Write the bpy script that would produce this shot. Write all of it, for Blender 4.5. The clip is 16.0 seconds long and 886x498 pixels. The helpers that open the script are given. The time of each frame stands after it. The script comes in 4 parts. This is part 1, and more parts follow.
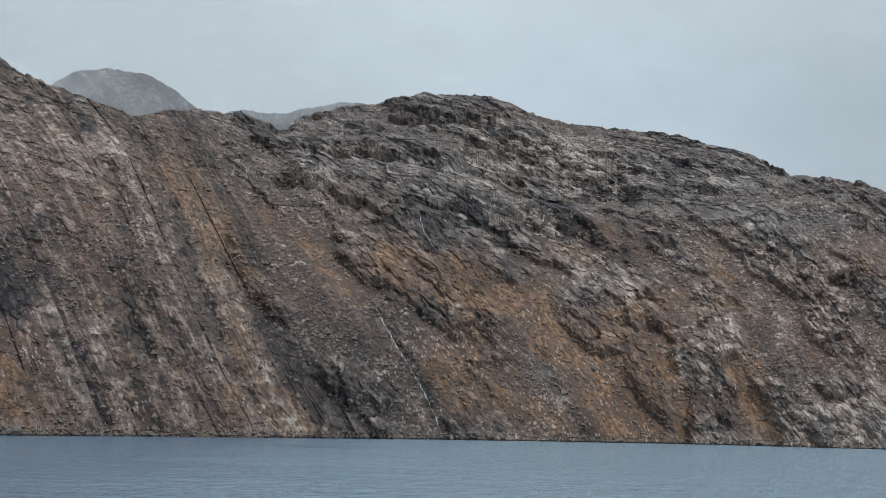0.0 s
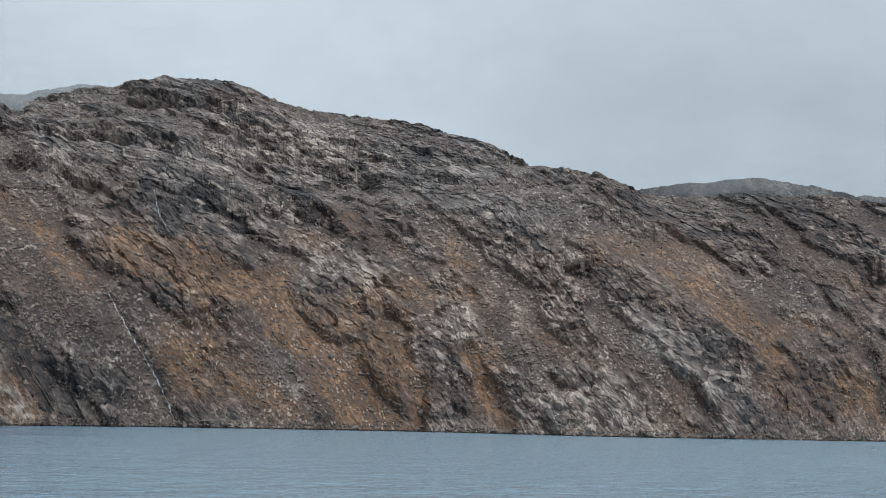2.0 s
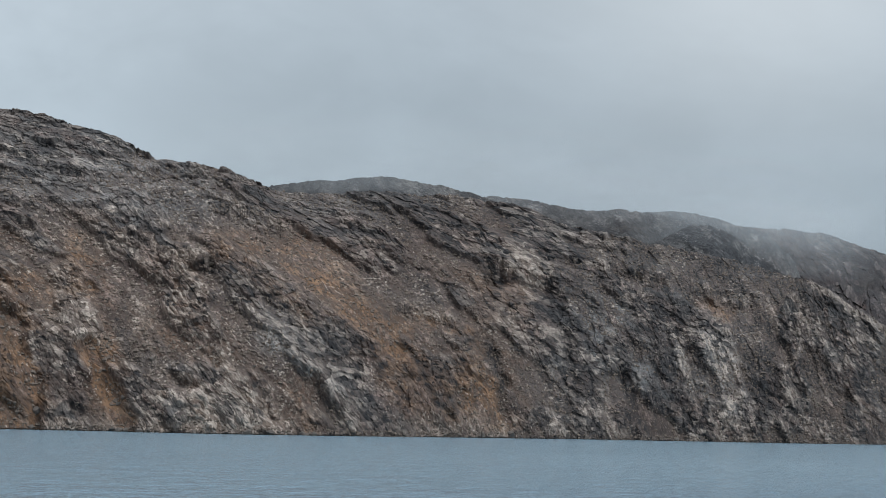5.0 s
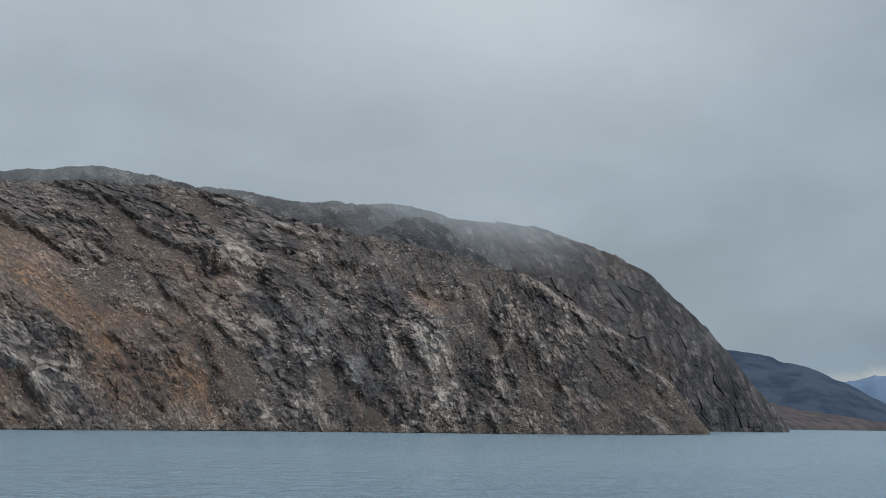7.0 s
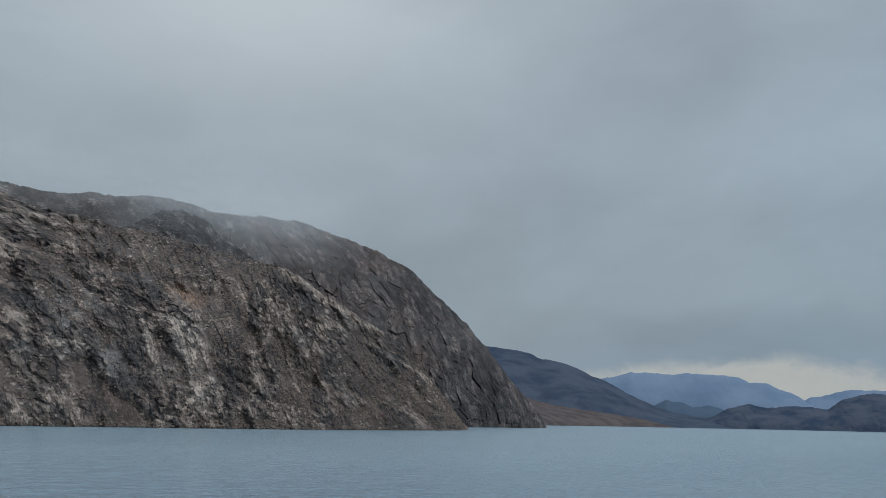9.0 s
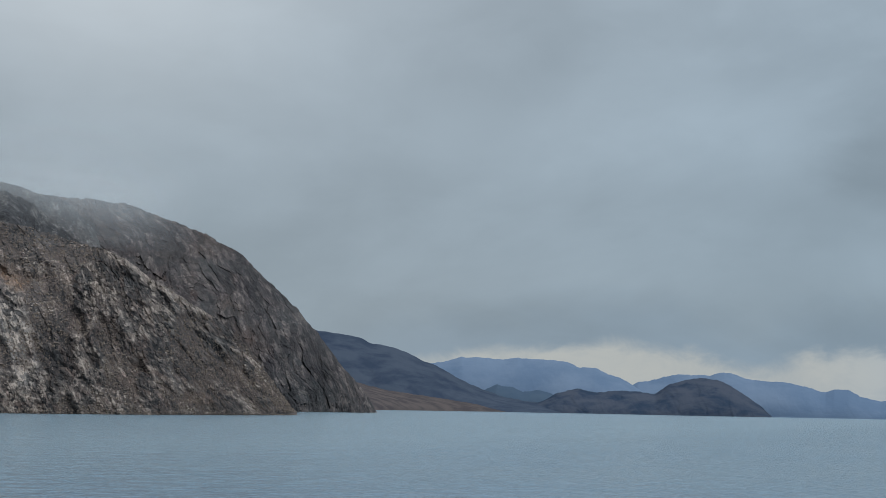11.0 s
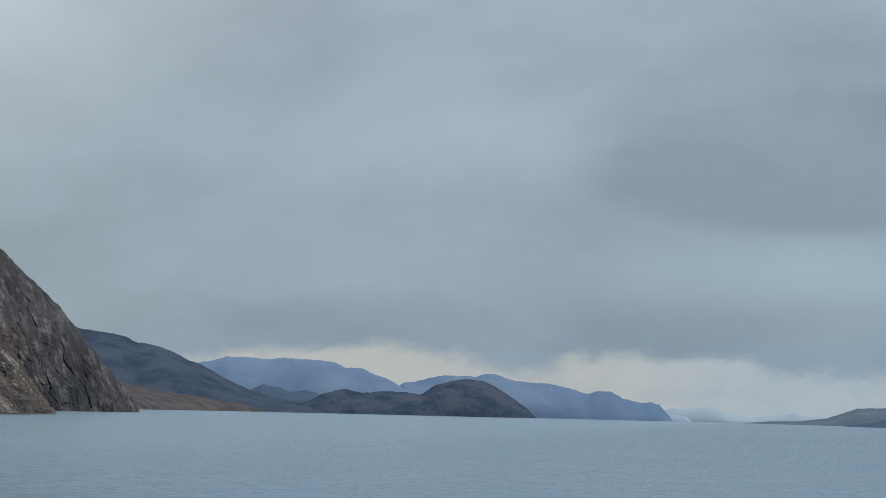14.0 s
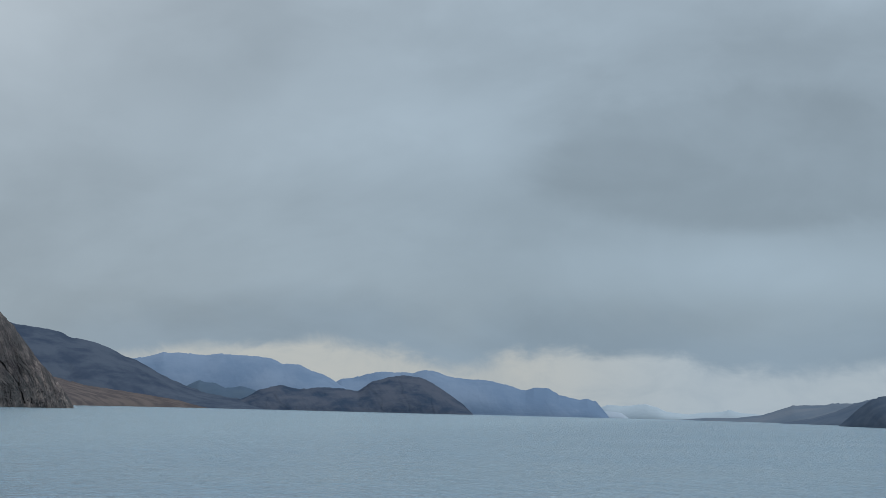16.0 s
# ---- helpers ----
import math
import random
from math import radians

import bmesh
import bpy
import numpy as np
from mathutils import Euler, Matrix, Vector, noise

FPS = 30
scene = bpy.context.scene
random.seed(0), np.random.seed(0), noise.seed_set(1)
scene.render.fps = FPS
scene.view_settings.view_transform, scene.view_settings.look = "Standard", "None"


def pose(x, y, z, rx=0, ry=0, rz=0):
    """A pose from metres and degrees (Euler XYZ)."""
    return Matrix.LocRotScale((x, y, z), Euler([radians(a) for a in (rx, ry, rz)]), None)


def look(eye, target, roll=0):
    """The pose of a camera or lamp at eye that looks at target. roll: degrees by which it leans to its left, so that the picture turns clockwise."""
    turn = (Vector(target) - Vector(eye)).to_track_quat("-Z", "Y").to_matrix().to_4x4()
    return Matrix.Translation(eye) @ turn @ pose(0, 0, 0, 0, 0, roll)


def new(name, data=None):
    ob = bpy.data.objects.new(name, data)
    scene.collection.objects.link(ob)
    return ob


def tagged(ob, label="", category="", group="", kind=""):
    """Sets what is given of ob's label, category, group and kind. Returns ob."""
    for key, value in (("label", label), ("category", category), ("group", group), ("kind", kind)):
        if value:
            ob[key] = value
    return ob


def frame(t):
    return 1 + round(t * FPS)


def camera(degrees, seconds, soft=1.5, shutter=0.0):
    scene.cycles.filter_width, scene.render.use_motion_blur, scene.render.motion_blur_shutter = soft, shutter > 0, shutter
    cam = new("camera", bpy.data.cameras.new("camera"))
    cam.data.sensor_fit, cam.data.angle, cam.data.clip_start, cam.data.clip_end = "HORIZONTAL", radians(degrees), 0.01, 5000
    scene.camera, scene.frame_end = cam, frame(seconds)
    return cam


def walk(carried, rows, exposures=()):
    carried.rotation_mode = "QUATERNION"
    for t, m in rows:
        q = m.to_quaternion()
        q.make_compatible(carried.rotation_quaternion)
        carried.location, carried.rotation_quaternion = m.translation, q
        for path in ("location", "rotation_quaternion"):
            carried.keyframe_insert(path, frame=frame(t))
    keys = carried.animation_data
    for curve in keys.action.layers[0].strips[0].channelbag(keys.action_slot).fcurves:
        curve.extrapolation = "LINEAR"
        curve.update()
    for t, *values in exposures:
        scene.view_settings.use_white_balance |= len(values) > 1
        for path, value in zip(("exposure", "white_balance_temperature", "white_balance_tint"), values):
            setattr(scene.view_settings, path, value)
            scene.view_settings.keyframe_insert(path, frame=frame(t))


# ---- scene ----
# Metres, z up; the ship's deck is at the origin when the shot begins, azimuth 0 is straight ahead (+y).
DECK = 8.0
SHIP = (2.284, 1.944)
cam = camera(24.6, 16.0, soft=0.5)
# seconds, azimuth, pitch, lean
TURNS = [
    (0.0, 0.000, 4.753, -1.501),
    (0.5, 1.524, 4.722, -1.566),
    (1.0, 3.521, 4.651, -1.595),
    (1.5, 5.540, 4.619, -1.633),
    (2.0, 7.115, 4.605, -1.556),
    (2.5, 9.108, 4.598, -1.571),
    (3.0, 10.707, 4.687, -1.545),
    (3.5, 12.477, 4.756, -1.514),
    (3.7, 13.267, 4.752, -1.455),
    (5.8, 20.390, 4.882, -1.290),
    (6.0, 21.365, 4.891, -1.173),
    (6.5, 23.597, 4.838, -1.076),
    (7.0, 25.325, 4.766, -1.114),
    (7.5, 27.115, 4.845, -1.213),
    (8.0, 28.596, 4.856, -1.316),
    (8.5, 30.077, 4.861, -1.324),
    (8.7, 30.957, 4.825, -1.285),
    (10.8, 35.800, 4.505, -1.230),
    (11.0, 36.761, 4.443, -1.170),
    (11.5, 39.434, 4.382, -1.150),
    (12.0, 41.014, 4.362, -1.193),
    (12.5, 41.687, 4.400, -1.288),
    (13.0, 42.232, 4.527, -1.361),
    (13.5, 42.839, 4.608, -1.382),
    (14.0, 43.286, 4.596, -1.404),
    (14.5, 43.724, 4.574, -1.496),
    (15.0, 44.197, 4.572, -1.456),
    (15.5, 44.595, 4.560, -1.510),
    (16.0, 45.046, 4.539, -1.476),
]
walk(cam, [(t, pose(SHIP[0] * t, SHIP[1] * t, DECK, 90 + p, 0, -a) @ pose(0, 0, 0, 0, 0, -r)) for t, a, p, r in TURNS],
     [(0.0, 0.14), (1.5, 0.23), (3.0, 0.24), (3.5, 0.13), (6.0, 0.06), (7.0, -0.03), (8.5, -0.16), (11.0, -0.08), (13.0, -0.02), (16.0, 0.0)])

# ---- light ----
def nd(tree, kind, **sets):
    n = tree.nodes.new(kind)
    for k, v in sets.items():
        if k in n.inputs:
            n.inputs[k].default_value = v
    return n


def math_node(tree, op, a, b=None, c=None, clamp=False):
    n = tree.nodes.new("ShaderNodeMath")
    n.operation, n.use_clamp = op, clamp
    for i, v in enumerate((a, b, c)):
        if v is None:
            continue
        if isinstance(v, (int, float)):
            n.inputs[i].default_value = v
        else:
            tree.links.new(v, n.inputs[i])
    return n.outputs[0]


def ramp(tree, value, a, b, lo=0.0, hi=1.0, smooth=True):
    n = tree.nodes.new("ShaderNodeMapRange")
    n.interpolation_type = "SMOOTHSTEP" if smooth else "LINEAR"
    tree.links.new(value, n.inputs[0])
    for i, v in enumerate((a, b, lo, hi)):
        n.inputs[i + 1].default_value = v
    return n.outputs[0]


def blend(tree, fac, a, b, mode="MIX"):
    n = tree.nodes.new("ShaderNodeMix")
    n.data_type, n.blend_type = "RGBA", mode
    for sock, v in ((n.inputs[0], fac), (n.inputs[6], a), (n.inputs[7], b)):
        if isinstance(v, (int, float)):
            sock.default_value = v
        elif isinstance(v, tuple):
            sock.default_value = (*v, 1.0)
        else:
            tree.links.new(v, sock)
    return n.outputs[2]


def noise_tex(tree, vec, scale, detail=6.0, rough=0.6, distort=0.0):
    n = tree.nodes.new("ShaderNodeTexNoise")
    n.inputs["Scale"].default_value, n.inputs["Detail"].default_value = scale, detail
    n.inputs["Roughness"].default_value, n.inputs["Distortion"].default_value = rough, distort
    tree.links.new(vec, n.inputs["Vector"])
    return n.outputs["Fac"]


SUN_AZ, SUN_EL = 138.0, 42.0
world = bpy.data.worlds.new("overcast_sky")
scene.world = world
world.use_nodes = True
wt = world.node_tree
wt.nodes.clear()
sky = wt.nodes.new("ShaderNodeTexSky")
sky.sky_type, sky.sun_disc = "NISHITA", False
sky.sun_elevation, sky.sun_rotation = radians(SUN_EL), radians(SUN_AZ)
coord = wt.nodes.new("ShaderNodeTexCoord")
sep = wt.nodes.new("ShaderNodeSeparateXYZ")
wt.links.new(coord.outputs["Generated"], sep.inputs[0])
azim = math_node(wt, "ARCTAN2", sep.outputs[0], sep.outputs[1])
rise = sep.outputs[2]
flat = wt.nodes.new("ShaderNodeCombineXYZ")
wt.links.new(azim, flat.inputs[0])
wt.links.new(math_node(wt, "MULTIPLY", rise, 1.8), flat.inputs[1])
big = noise_tex(wt, flat.outputs[0], 4.5, 5.0, 0.5, 0.6)
fine = noise_tex(wt, flat.outputs[0], 13.0, 5.0, 0.55, 0.3)
# cloud deck: brighter overhead than at the horizon
deck = blend(wt, ramp(wt, rise, 0.0, 0.9), (0.324, 0.398, 0.462), (1.08, 1.14, 1.20))
lumps = math_node(wt, "ADD", math_node(wt, "MULTIPLY", ramp(wt, big, 0.3, 0.7), 0.19), math_node(wt, "MULTIPLY", ramp(wt, fine, 0.3, 0.7), 0.09))
deck = blend(wt, 1.0, deck, math_node(wt, "ADD", lumps, 0.91), "MULTIPLY")
# paler fog over the near shore
fog = ramp(wt, azim, radians(24.0), radians(2.0))
deck = blend(wt, fog, deck, blend(wt, 1.0, deck, (1.31, 1.29, 1.27), "MULTIPLY"))
# heavier cloud down the fjord
heavy = ramp(wt, azim, radians(30.0), radians(52.0))
deck = blend(wt, heavy, deck, blend(wt, 1.0, deck, (0.875, 0.925, 0.96), "MULTIPLY"))
# thinner cloud where the sun stands behind it
dx = math_node(wt, "MULTIPLY", math_node(wt, "SUBTRACT", azim, radians(26.6)), 9.0)
dz = math_node(wt, "MULTIPLY", math_node(wt, "SUBTRACT", rise, 0.222), 14.0)
glow = math_node(wt, "POWER", 2.718, math_node(wt, "MULTIPLY", math_node(wt, "ADD", math_node(wt, "MULTIPLY", dx, dx), math_node(wt, "MULTIPLY", dz, dz)), -1.0))
deck = blend(wt, math_node(wt, "MULTIPLY", glow, 0.45), deck, (0.82, 0.87, 0.90))


def bank(az, el, wide, tall, inner, outer, amount, ragged=0.5):
    """One large cloud or gap in the deck, with a ragged edge: amount darkens (minus) or lightens it."""
    u = math_node(wt, "DIVIDE", math_node(wt, "SUBTRACT", azim, radians(az)), radians(wide))
    v = math_node(wt, "DIVIDE", math_node(wt, "SUBTRACT", rise, math.sin(radians(el))), radians(tall))
    r2 = math_node(wt, "SQRT", math_node(wt, "ADD", math_node(wt, "MULTIPLY", u, u), math_node(wt, "MULTIPLY", v, v)))
    r2 = math_node(wt, "ADD", r2, math_node(wt, "MULTIPLY", math_node(wt, "SUBTRACT", fine, 0.5), ragged))
    return math_node(wt, "MULTIPLY_ADD", ramp(wt, r2, outer, inner), amount, 1.0)


for spec in ((53.5, 7.2, 6.5, 2.2, 0.72, 1.08, -0.13, 0.55), (49.6, 7.0, 3.4, 0.9, 0.6, 1.1, -0.05, 0.8), (42.5, 7.6, 6.0, 1.5, 0.2, 1.4, 0.11, 0.6),
             (54.0, 4.1, 6.5, 1.1, 0.2, 1.3, 0.16, 0.8), (43.0, 2.6, 8.0, 0.8, 0.3, 1.4, -0.06, 0.8), (36.0, 7.5, 3.0, 1.4, 0.1, 1.3, 0.06, 0.8),
             (60.0, 10.5, 12.0, 2.2, 0.2, 1.3, -0.07, 0.8)):
    deck = blend(wt, 1.0, deck, bank(*spec), "MULTIPLY")
# clear strip under the deck, down the fjord: a ragged edge with one cloud hanging into it
tatter = noise_tex(wt, flat.outputs[0], 34.0, 5.0, 0.6, 0.5)


def hump(az, wide):
    u = math_node(wt, "DIVIDE", math_node(wt, "SUBTRACT", azim, radians(az)), radians(wide))
    return math_node(wt, "POWER", 2.718, math_node(wt, "MULTIPLY", math_node(wt, "MULTIPLY", u, u), -1.0))


edge = math_node(wt, "MULTIPLY_ADD", hump(45.4, 1.1), -0.009, 0.0325)
edge = math_node(wt, "MULTIPLY_ADD", hump(41.6, 1.4), 0.003, edge)
edge = math_node(wt, "MULTIPLY_ADD", hump(54.0, 2.2), -0.009, edge)
edge = math_node(wt, "MULTIPLY_ADD", ramp(wt, azim, radians(40.0), radians(34.0)), -0.010, edge)
edge = math_node(wt, "MULTIPLY_ADD", math_node(wt, "SUBTRACT", fine, 0.5), 0.016, edge)
edge = math_node(wt, "MULTIPLY_ADD", math_node(wt, "SUBTRACT", tatter, 0.5), 0.016, edge)
under = math_node(wt, "SUBTRACT", edge, rise)
# shadowed base of the deck
base = math_node(wt, "MULTIPLY", ramp(wt, under, -0.030, -0.001), ramp(wt, azim, radians(30.0), radians(37.0)))
deck = blend(wt, math_node(wt, "MULTIPLY", base, 0.5), deck, blend(wt, 1.0, deck, (0.78, 0.85, 0.93), "MULTIPLY"))
strip = math_node(wt, "MULTIPLY", ramp(wt, under, -0.0025, 0.0075), ramp(wt, azim, radians(31.0), radians(36.5)))
strip = math_node(wt, "MULTIPLY", strip, ramp(wt, tatter, 0.25, 0.65, 0.72, 1.0))
clear_low = blend(wt, ramp(wt, azim, radians(46.0), radians(53.0)), (0.53, 0.56, 0.555), (0.45, 0.535, 0.605))
deck = blend(wt, strip, deck, clear_low)
open_sky = nd(wt, "ShaderNodeBackground", Strength=0.06)
wt.links.new(sky.outputs[0], open_sky.inputs[0])
cloud = nd(wt, "ShaderNodeBackground", Strength=0.92)
wt.links.new(deck, cloud.inputs[0])
both = wt.nodes.new("ShaderNodeMixShader")
both.inputs[0].default_value = 0.92
wt.links.new(open_sky.outputs[0], both.inputs[1])
wt.links.new(cloud.outputs[0], both.inputs[2])
wo = wt.nodes.new("ShaderNodeOutputWorld")
wt.links.new(both.outputs[0], wo.inputs[0])

sun = new("sun", bpy.data.lights.new("sun", "SUN"))
sun.data.energy, sun.data.angle, sun.data.color = 1.3, radians(14), (1.0, 0.96, 0.9)
a, e = radians(SUN_AZ), radians(SUN_EL)
sun.matrix_world = look((0, 0, 300), (-math.sin(a) * math.cos(e), -math.cos(a) * math.cos(e), 300 - math.sin(e)))

# ---- materials ----
def material(name):
    m = bpy.data.materials.new(name)
    m.use_nodes = True
    t = m.node_tree
    return m, t, t.nodes["Principled BSDF"]


def bump(tree, bsdf, height, distance, strength=1.0):
    b = nd(tree, "ShaderNodeBump", Strength=strength, Distance=distance)
    tree.links.new(height, b.inputs["Height"])
    tree.links.new(b.outputs[0], bsdf.inputs["Normal"])


def place(tree, scale=(1, 1, 1), turn=(0, 0, 0)):
    c = tree.nodes.new("ShaderNodeTexCoord")
    m = tree.nodes.new("ShaderNodeMapping")
    m.inputs["Scale"].default_value, m.inputs["Rotation"].default_value = scale, [radians(v) for v in turn]
    tree.links.new(c.outputs["Object"], m.inputs[0])
    return m.outputs[0]


def rock_material(name, low, high, rust=(0.30, 0.13, 0.05), pale=(0.42, 0.37, 0.31), dark=(0.022, 0.023, 0.026), slate=(0.15, 0.175, 0.18), grain=1.0, attr=True):
    """Bare rock: two-scale tone, minerals and painted shade from the mesh's own 'mineral' layer, fine relief. grain:
    size of the finest grain, in metres.
    """
    m, t, b = material(name)
    w = place(t)
    mid = noise_tex(t, w, 0.045 / grain, 5.0, 0.65)
    fine = noise_tex(t, w, 0.26 / grain, 2.0, 0.6)
    cells = t.nodes.new("ShaderNodeTexVoronoi")
    cells.inputs["Scale"].default_value = 0.42 / grain
    t.links.new(w, cells.inputs["Vector"])
    bits = t.nodes.new("ShaderNodeTexVoronoi")
    bits.inputs["Scale"].default_value = 0.95 / grain
    t.links.new(place(t, (1, 1, 0.75), (0, 24, 0)), bits.inputs["Vector"])
    sb = t.nodes.new("ShaderNodeSeparateColor")
    t.links.new(bits.outputs["Color"], sb.inputs[0])
    sepc = t.nodes.new("ShaderNodeSeparateColor")
    t.links.new(cells.outputs["Color"], sepc.inputs[0])
    tone = math_node(t, "ADD", math_node(t, "MULTIPLY", fine, 0.30), math_node(t, "MULTIPLY", mid, 0.46))
    tone = math_node(t, "ADD", tone, math_node(t, "MULTIPLY", sepc.outputs[0], 0.16))
    tone = math_node(t, "ADD", tone, math_node(t, "MULTIPLY", sb.outputs[2], 0.14))
    relief = math_node(t, "ADD", math_node(t, "MULTIPLY", sb.outputs[2], 0.16), math_node(t, "MULTIPLY", sepc.outputs[1], 0.25))
    if attr:
        # thin beds and the blocks that cross joints cut them into
        lay = t.nodes.new("ShaderNodeAttribute")
        lay.attribute_name = "bedding"
        xyz = t.nodes.new("ShaderNodeSeparateXYZ")
        t.links.new(lay.outputs["Vector"], xyz.inputs[0])
        firm = xyz.outputs[2]

        def bedded(sx, sy):
            mp = t.nodes.new("ShaderNodeMapping")
            mp.inputs["Scale"].default_value = (sx / grain, sy / grain, 0)
            t.links.new(lay.outputs["Vector"], mp.inputs[0])
            return mp.outputs[0]

        def blocks(sx, sy):
            vo = t.nodes.new("ShaderNodeTexVoronoi")
            vo.voronoi_dimensions = "2D"
            vo.inputs["Scale"].default_value = 1.0
            t.links.new(bedded(sx, sy), vo.inputs["Vector"])
            sc = t.nodes.new("ShaderNodeSeparateColor")
            t.links.new(vo.outputs["Color"], sc.inputs[0])
            # each block's face has a tilt of its own
            off, lean, tilt = (t.nodes.new("ShaderNodeVectorMath") for _ in range(3))
            off.operation, lean.operation, tilt.operation = "SUBTRACT", "SUBTRACT", "DOT_PRODUCT"
            t.links.new(vo.inputs["Vector"].links[0].from_socket, off.inputs[0])
            t.links.new(vo.outputs["Position"], off.inputs[1])
            t.links.new(vo.outputs["Color"], lean.inputs[0])
            lean.inputs[1].default_value = (0.5, 0.5, 0.5)
            t.links.new(off.outputs[0], tilt.inputs[0])
            t.links.new(lean.outputs[0], tilt.inputs[1])
            rim = t.nodes.new("ShaderNodeTexVoronoi")
            rim.voronoi_dimensions, rim.feature = "2D", "DISTANCE_TO_EDGE"
            rim.inputs["Scale"].default_value = 1.0
            t.links.new(vo.inputs["Vector"].links[0].from_socket, rim.inputs["Vector"])
            return sc, tilt.outputs["Value"], ramp(t, rim.outputs["Distance"], 0.0, 0.09)
        seam = noise_tex(t, bedded(0.50, 0.018), 1.0, 3.0, 0.65)
        big, bigd, bigrim = blocks(0.30, 0.14)
        small, smalld, smallrim = blocks(0.95, 0.50)
        line = math_node(t, "MULTIPLY", math_node(t, "SUBTRACT", seam, 0.5), firm)
        tone = math_node(t, "ADD", tone, math_node(t, "MULTIPLY", line, 2.3))
        tone = math_node(t, "ADD", tone, math_node(t, "MULTIPLY", math_node(t, "SUBTRACT", big.outputs[2], 0.5), 0.30))
        tone = math_node(t, "ADD", tone, math_node(t, "MULTIPLY", math_node(t, "SUBTRACT", small.outputs[2], 0.5), 0.30))
        for part_h, amount in ((line, 2.2), (big.outputs[2], 0.7), (small.outputs[2], 0.5), (bigd, 4.5), (smalld, 2.2), (bigrim, 0.55), (smallrim, 0.22)):
            relief = math_node(t, "ADD", relief, math_node(t, "MULTIPLY", part_h, amount))
    col = blend(t, ramp(t, tone, 0.57, 0.965), low, high)
    if attr:
        lay = t.nodes.new("ShaderNodeAttribute")
        lay.attribute_name = "mineral"
        sp = t.nodes.new("ShaderNodeSeparateColor")
        t.links.new(lay.outputs["Color"], sp.inputs[0])
        blot = ramp(t, math_node(t, "ADD", noise_tex(t, w, 0.09 / grain, 3.0, 0.6), math_node(t, "MULTIPLY", math_node(t, "SUBTRACT", big.outputs[0], 0.5), 0.25)), 0.40, 0.58)
        worn = ramp(t, math_node(t, "ADD", math_node(t, "MULTIPLY", small.outputs[1], 0.5), math_node(t, "MULTIPLY", fine, 0.5)), 0.30, 0.66)
        f_slate = math_node(t, "MULTIPLY", lay.outputs["Alpha"], math_node(t, "MULTIPLY_ADD", blot, 0.5, 0.4), clamp=True)
        col = blend(t, f_slate, col, blend(t, worn, tuple(0.5 * v for v in slate), slate))
        f_rust = math_node(t, "MULTIPLY", sp.outputs[0], math_node(t, "MULTIPLY_ADD", blot, 0.6, 0.4), clamp=True)
        col = blend(t, f_rust, col, blend(t, worn, tuple(0.45 * v for v in rust), rust))
        f_pale = math_node(t, "MULTIPLY", sp.outputs[1], math_node(t, "MULTIPLY_ADD", worn, 0.75, 0.2), clamp=True)
        col = blend(t, f_pale, col, blend(t, blot, tuple(0.7 * v for v in pale), pale))
        loose = ramp(t, noise_tex(t, w, 0.04 / grain, 6.0, 0.65), 0.44, 0.60)
        chips = math_node(t, "MULTIPLY", ramp(t, sb.outputs[0], 0.83, 0.87), ramp(t, bits.outputs["Distance"], 0.62, 0.40))
        col = blend(t, math_node(t, "MULTIPLY", chips, math_node(t, "MULTIPLY_ADD", loose, 0.6, 0.06)), col, tuple(1.12 * v for v in pale))
        col = blend(t, math_node(t, "MULTIPLY", ramp(t, sb.outputs[1], 0.84, 0.88), 0.35), col, dark)
        f_dark = math_node(t, "MULTIPLY", sp.outputs[2], math_node(t, "MULTIPLY_ADD", worn, 0.4, 0.6), clamp=True)
        col = blend(t, f_dark, col, dark)
    t.links.new(col, b.inputs["Base Color"])
    b.inputs["Roughness"].default_value = 0.9
    b.inputs["Specular IOR Level"].default_value = 0.25
    bump(t, b, relief, 0.9 * grain, 0.6)
    return m


ROCK = rock_material("gneiss_cliff", (0.080, 0.058, 0.052), (0.372, 0.286, 0.256), rust=(0.275, 0.168, 0.105), pale=(0.50, 0.44, 0.39), slate=(0.235, 0.245, 0.255))
# darker and cooler than the near wall: haze put into the headland's colour
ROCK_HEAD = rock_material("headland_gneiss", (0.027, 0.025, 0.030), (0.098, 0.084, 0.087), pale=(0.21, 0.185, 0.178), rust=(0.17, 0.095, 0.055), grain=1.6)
# plateau rock, darker and bluer than the near wall
ROCK_MOOR = rock_material("blue_grey_plateau", (0.030, 0.032, 0.037), (0.100, 0.100, 0.106), pale=(0.22, 0.215, 0.21), rust=(0.15, 0.10, 0.07), slate=(0.09, 0.10, 0.115), grain=1.5)


def far_material(name, low, high, size):
    m, t, b = material(name)
    w = place(t, (1, 1, 2.2))
    n = noise_tex(t, w, 1.0 / size, 7.0, 0.62, 0.3)
    col = blend(t, ramp(t, n, 0.36, 0.64), low, high)
    t.links.new(col, b.inputs["Base Color"])
    b.inputs["Roughness"].default_value = 1.0
    b.inputs["Specular IOR Level"].default_value = 0.0
    bump(t, b, n, size * 0.03, 0.6)
    return m


# distance haze is mixed into these far colours: bluer and paler farther off
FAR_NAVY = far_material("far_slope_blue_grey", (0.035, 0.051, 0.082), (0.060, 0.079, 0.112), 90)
FAR_BLUE = far_material("far_hills_haze_tinted", (0.110, 0.168, 0.260), (0.152, 0.213, 0.306), 200)
FAR_PALE = far_material("farthest_hills_haze_tinted", (0.285, 0.355, 0.420), (0.305, 0.375, 0.435), 400)
FAR_ISLE = far_material("island_haze_tinted", (0.030, 0.048, 0.080), (0.064, 0.078, 0.108), 60)
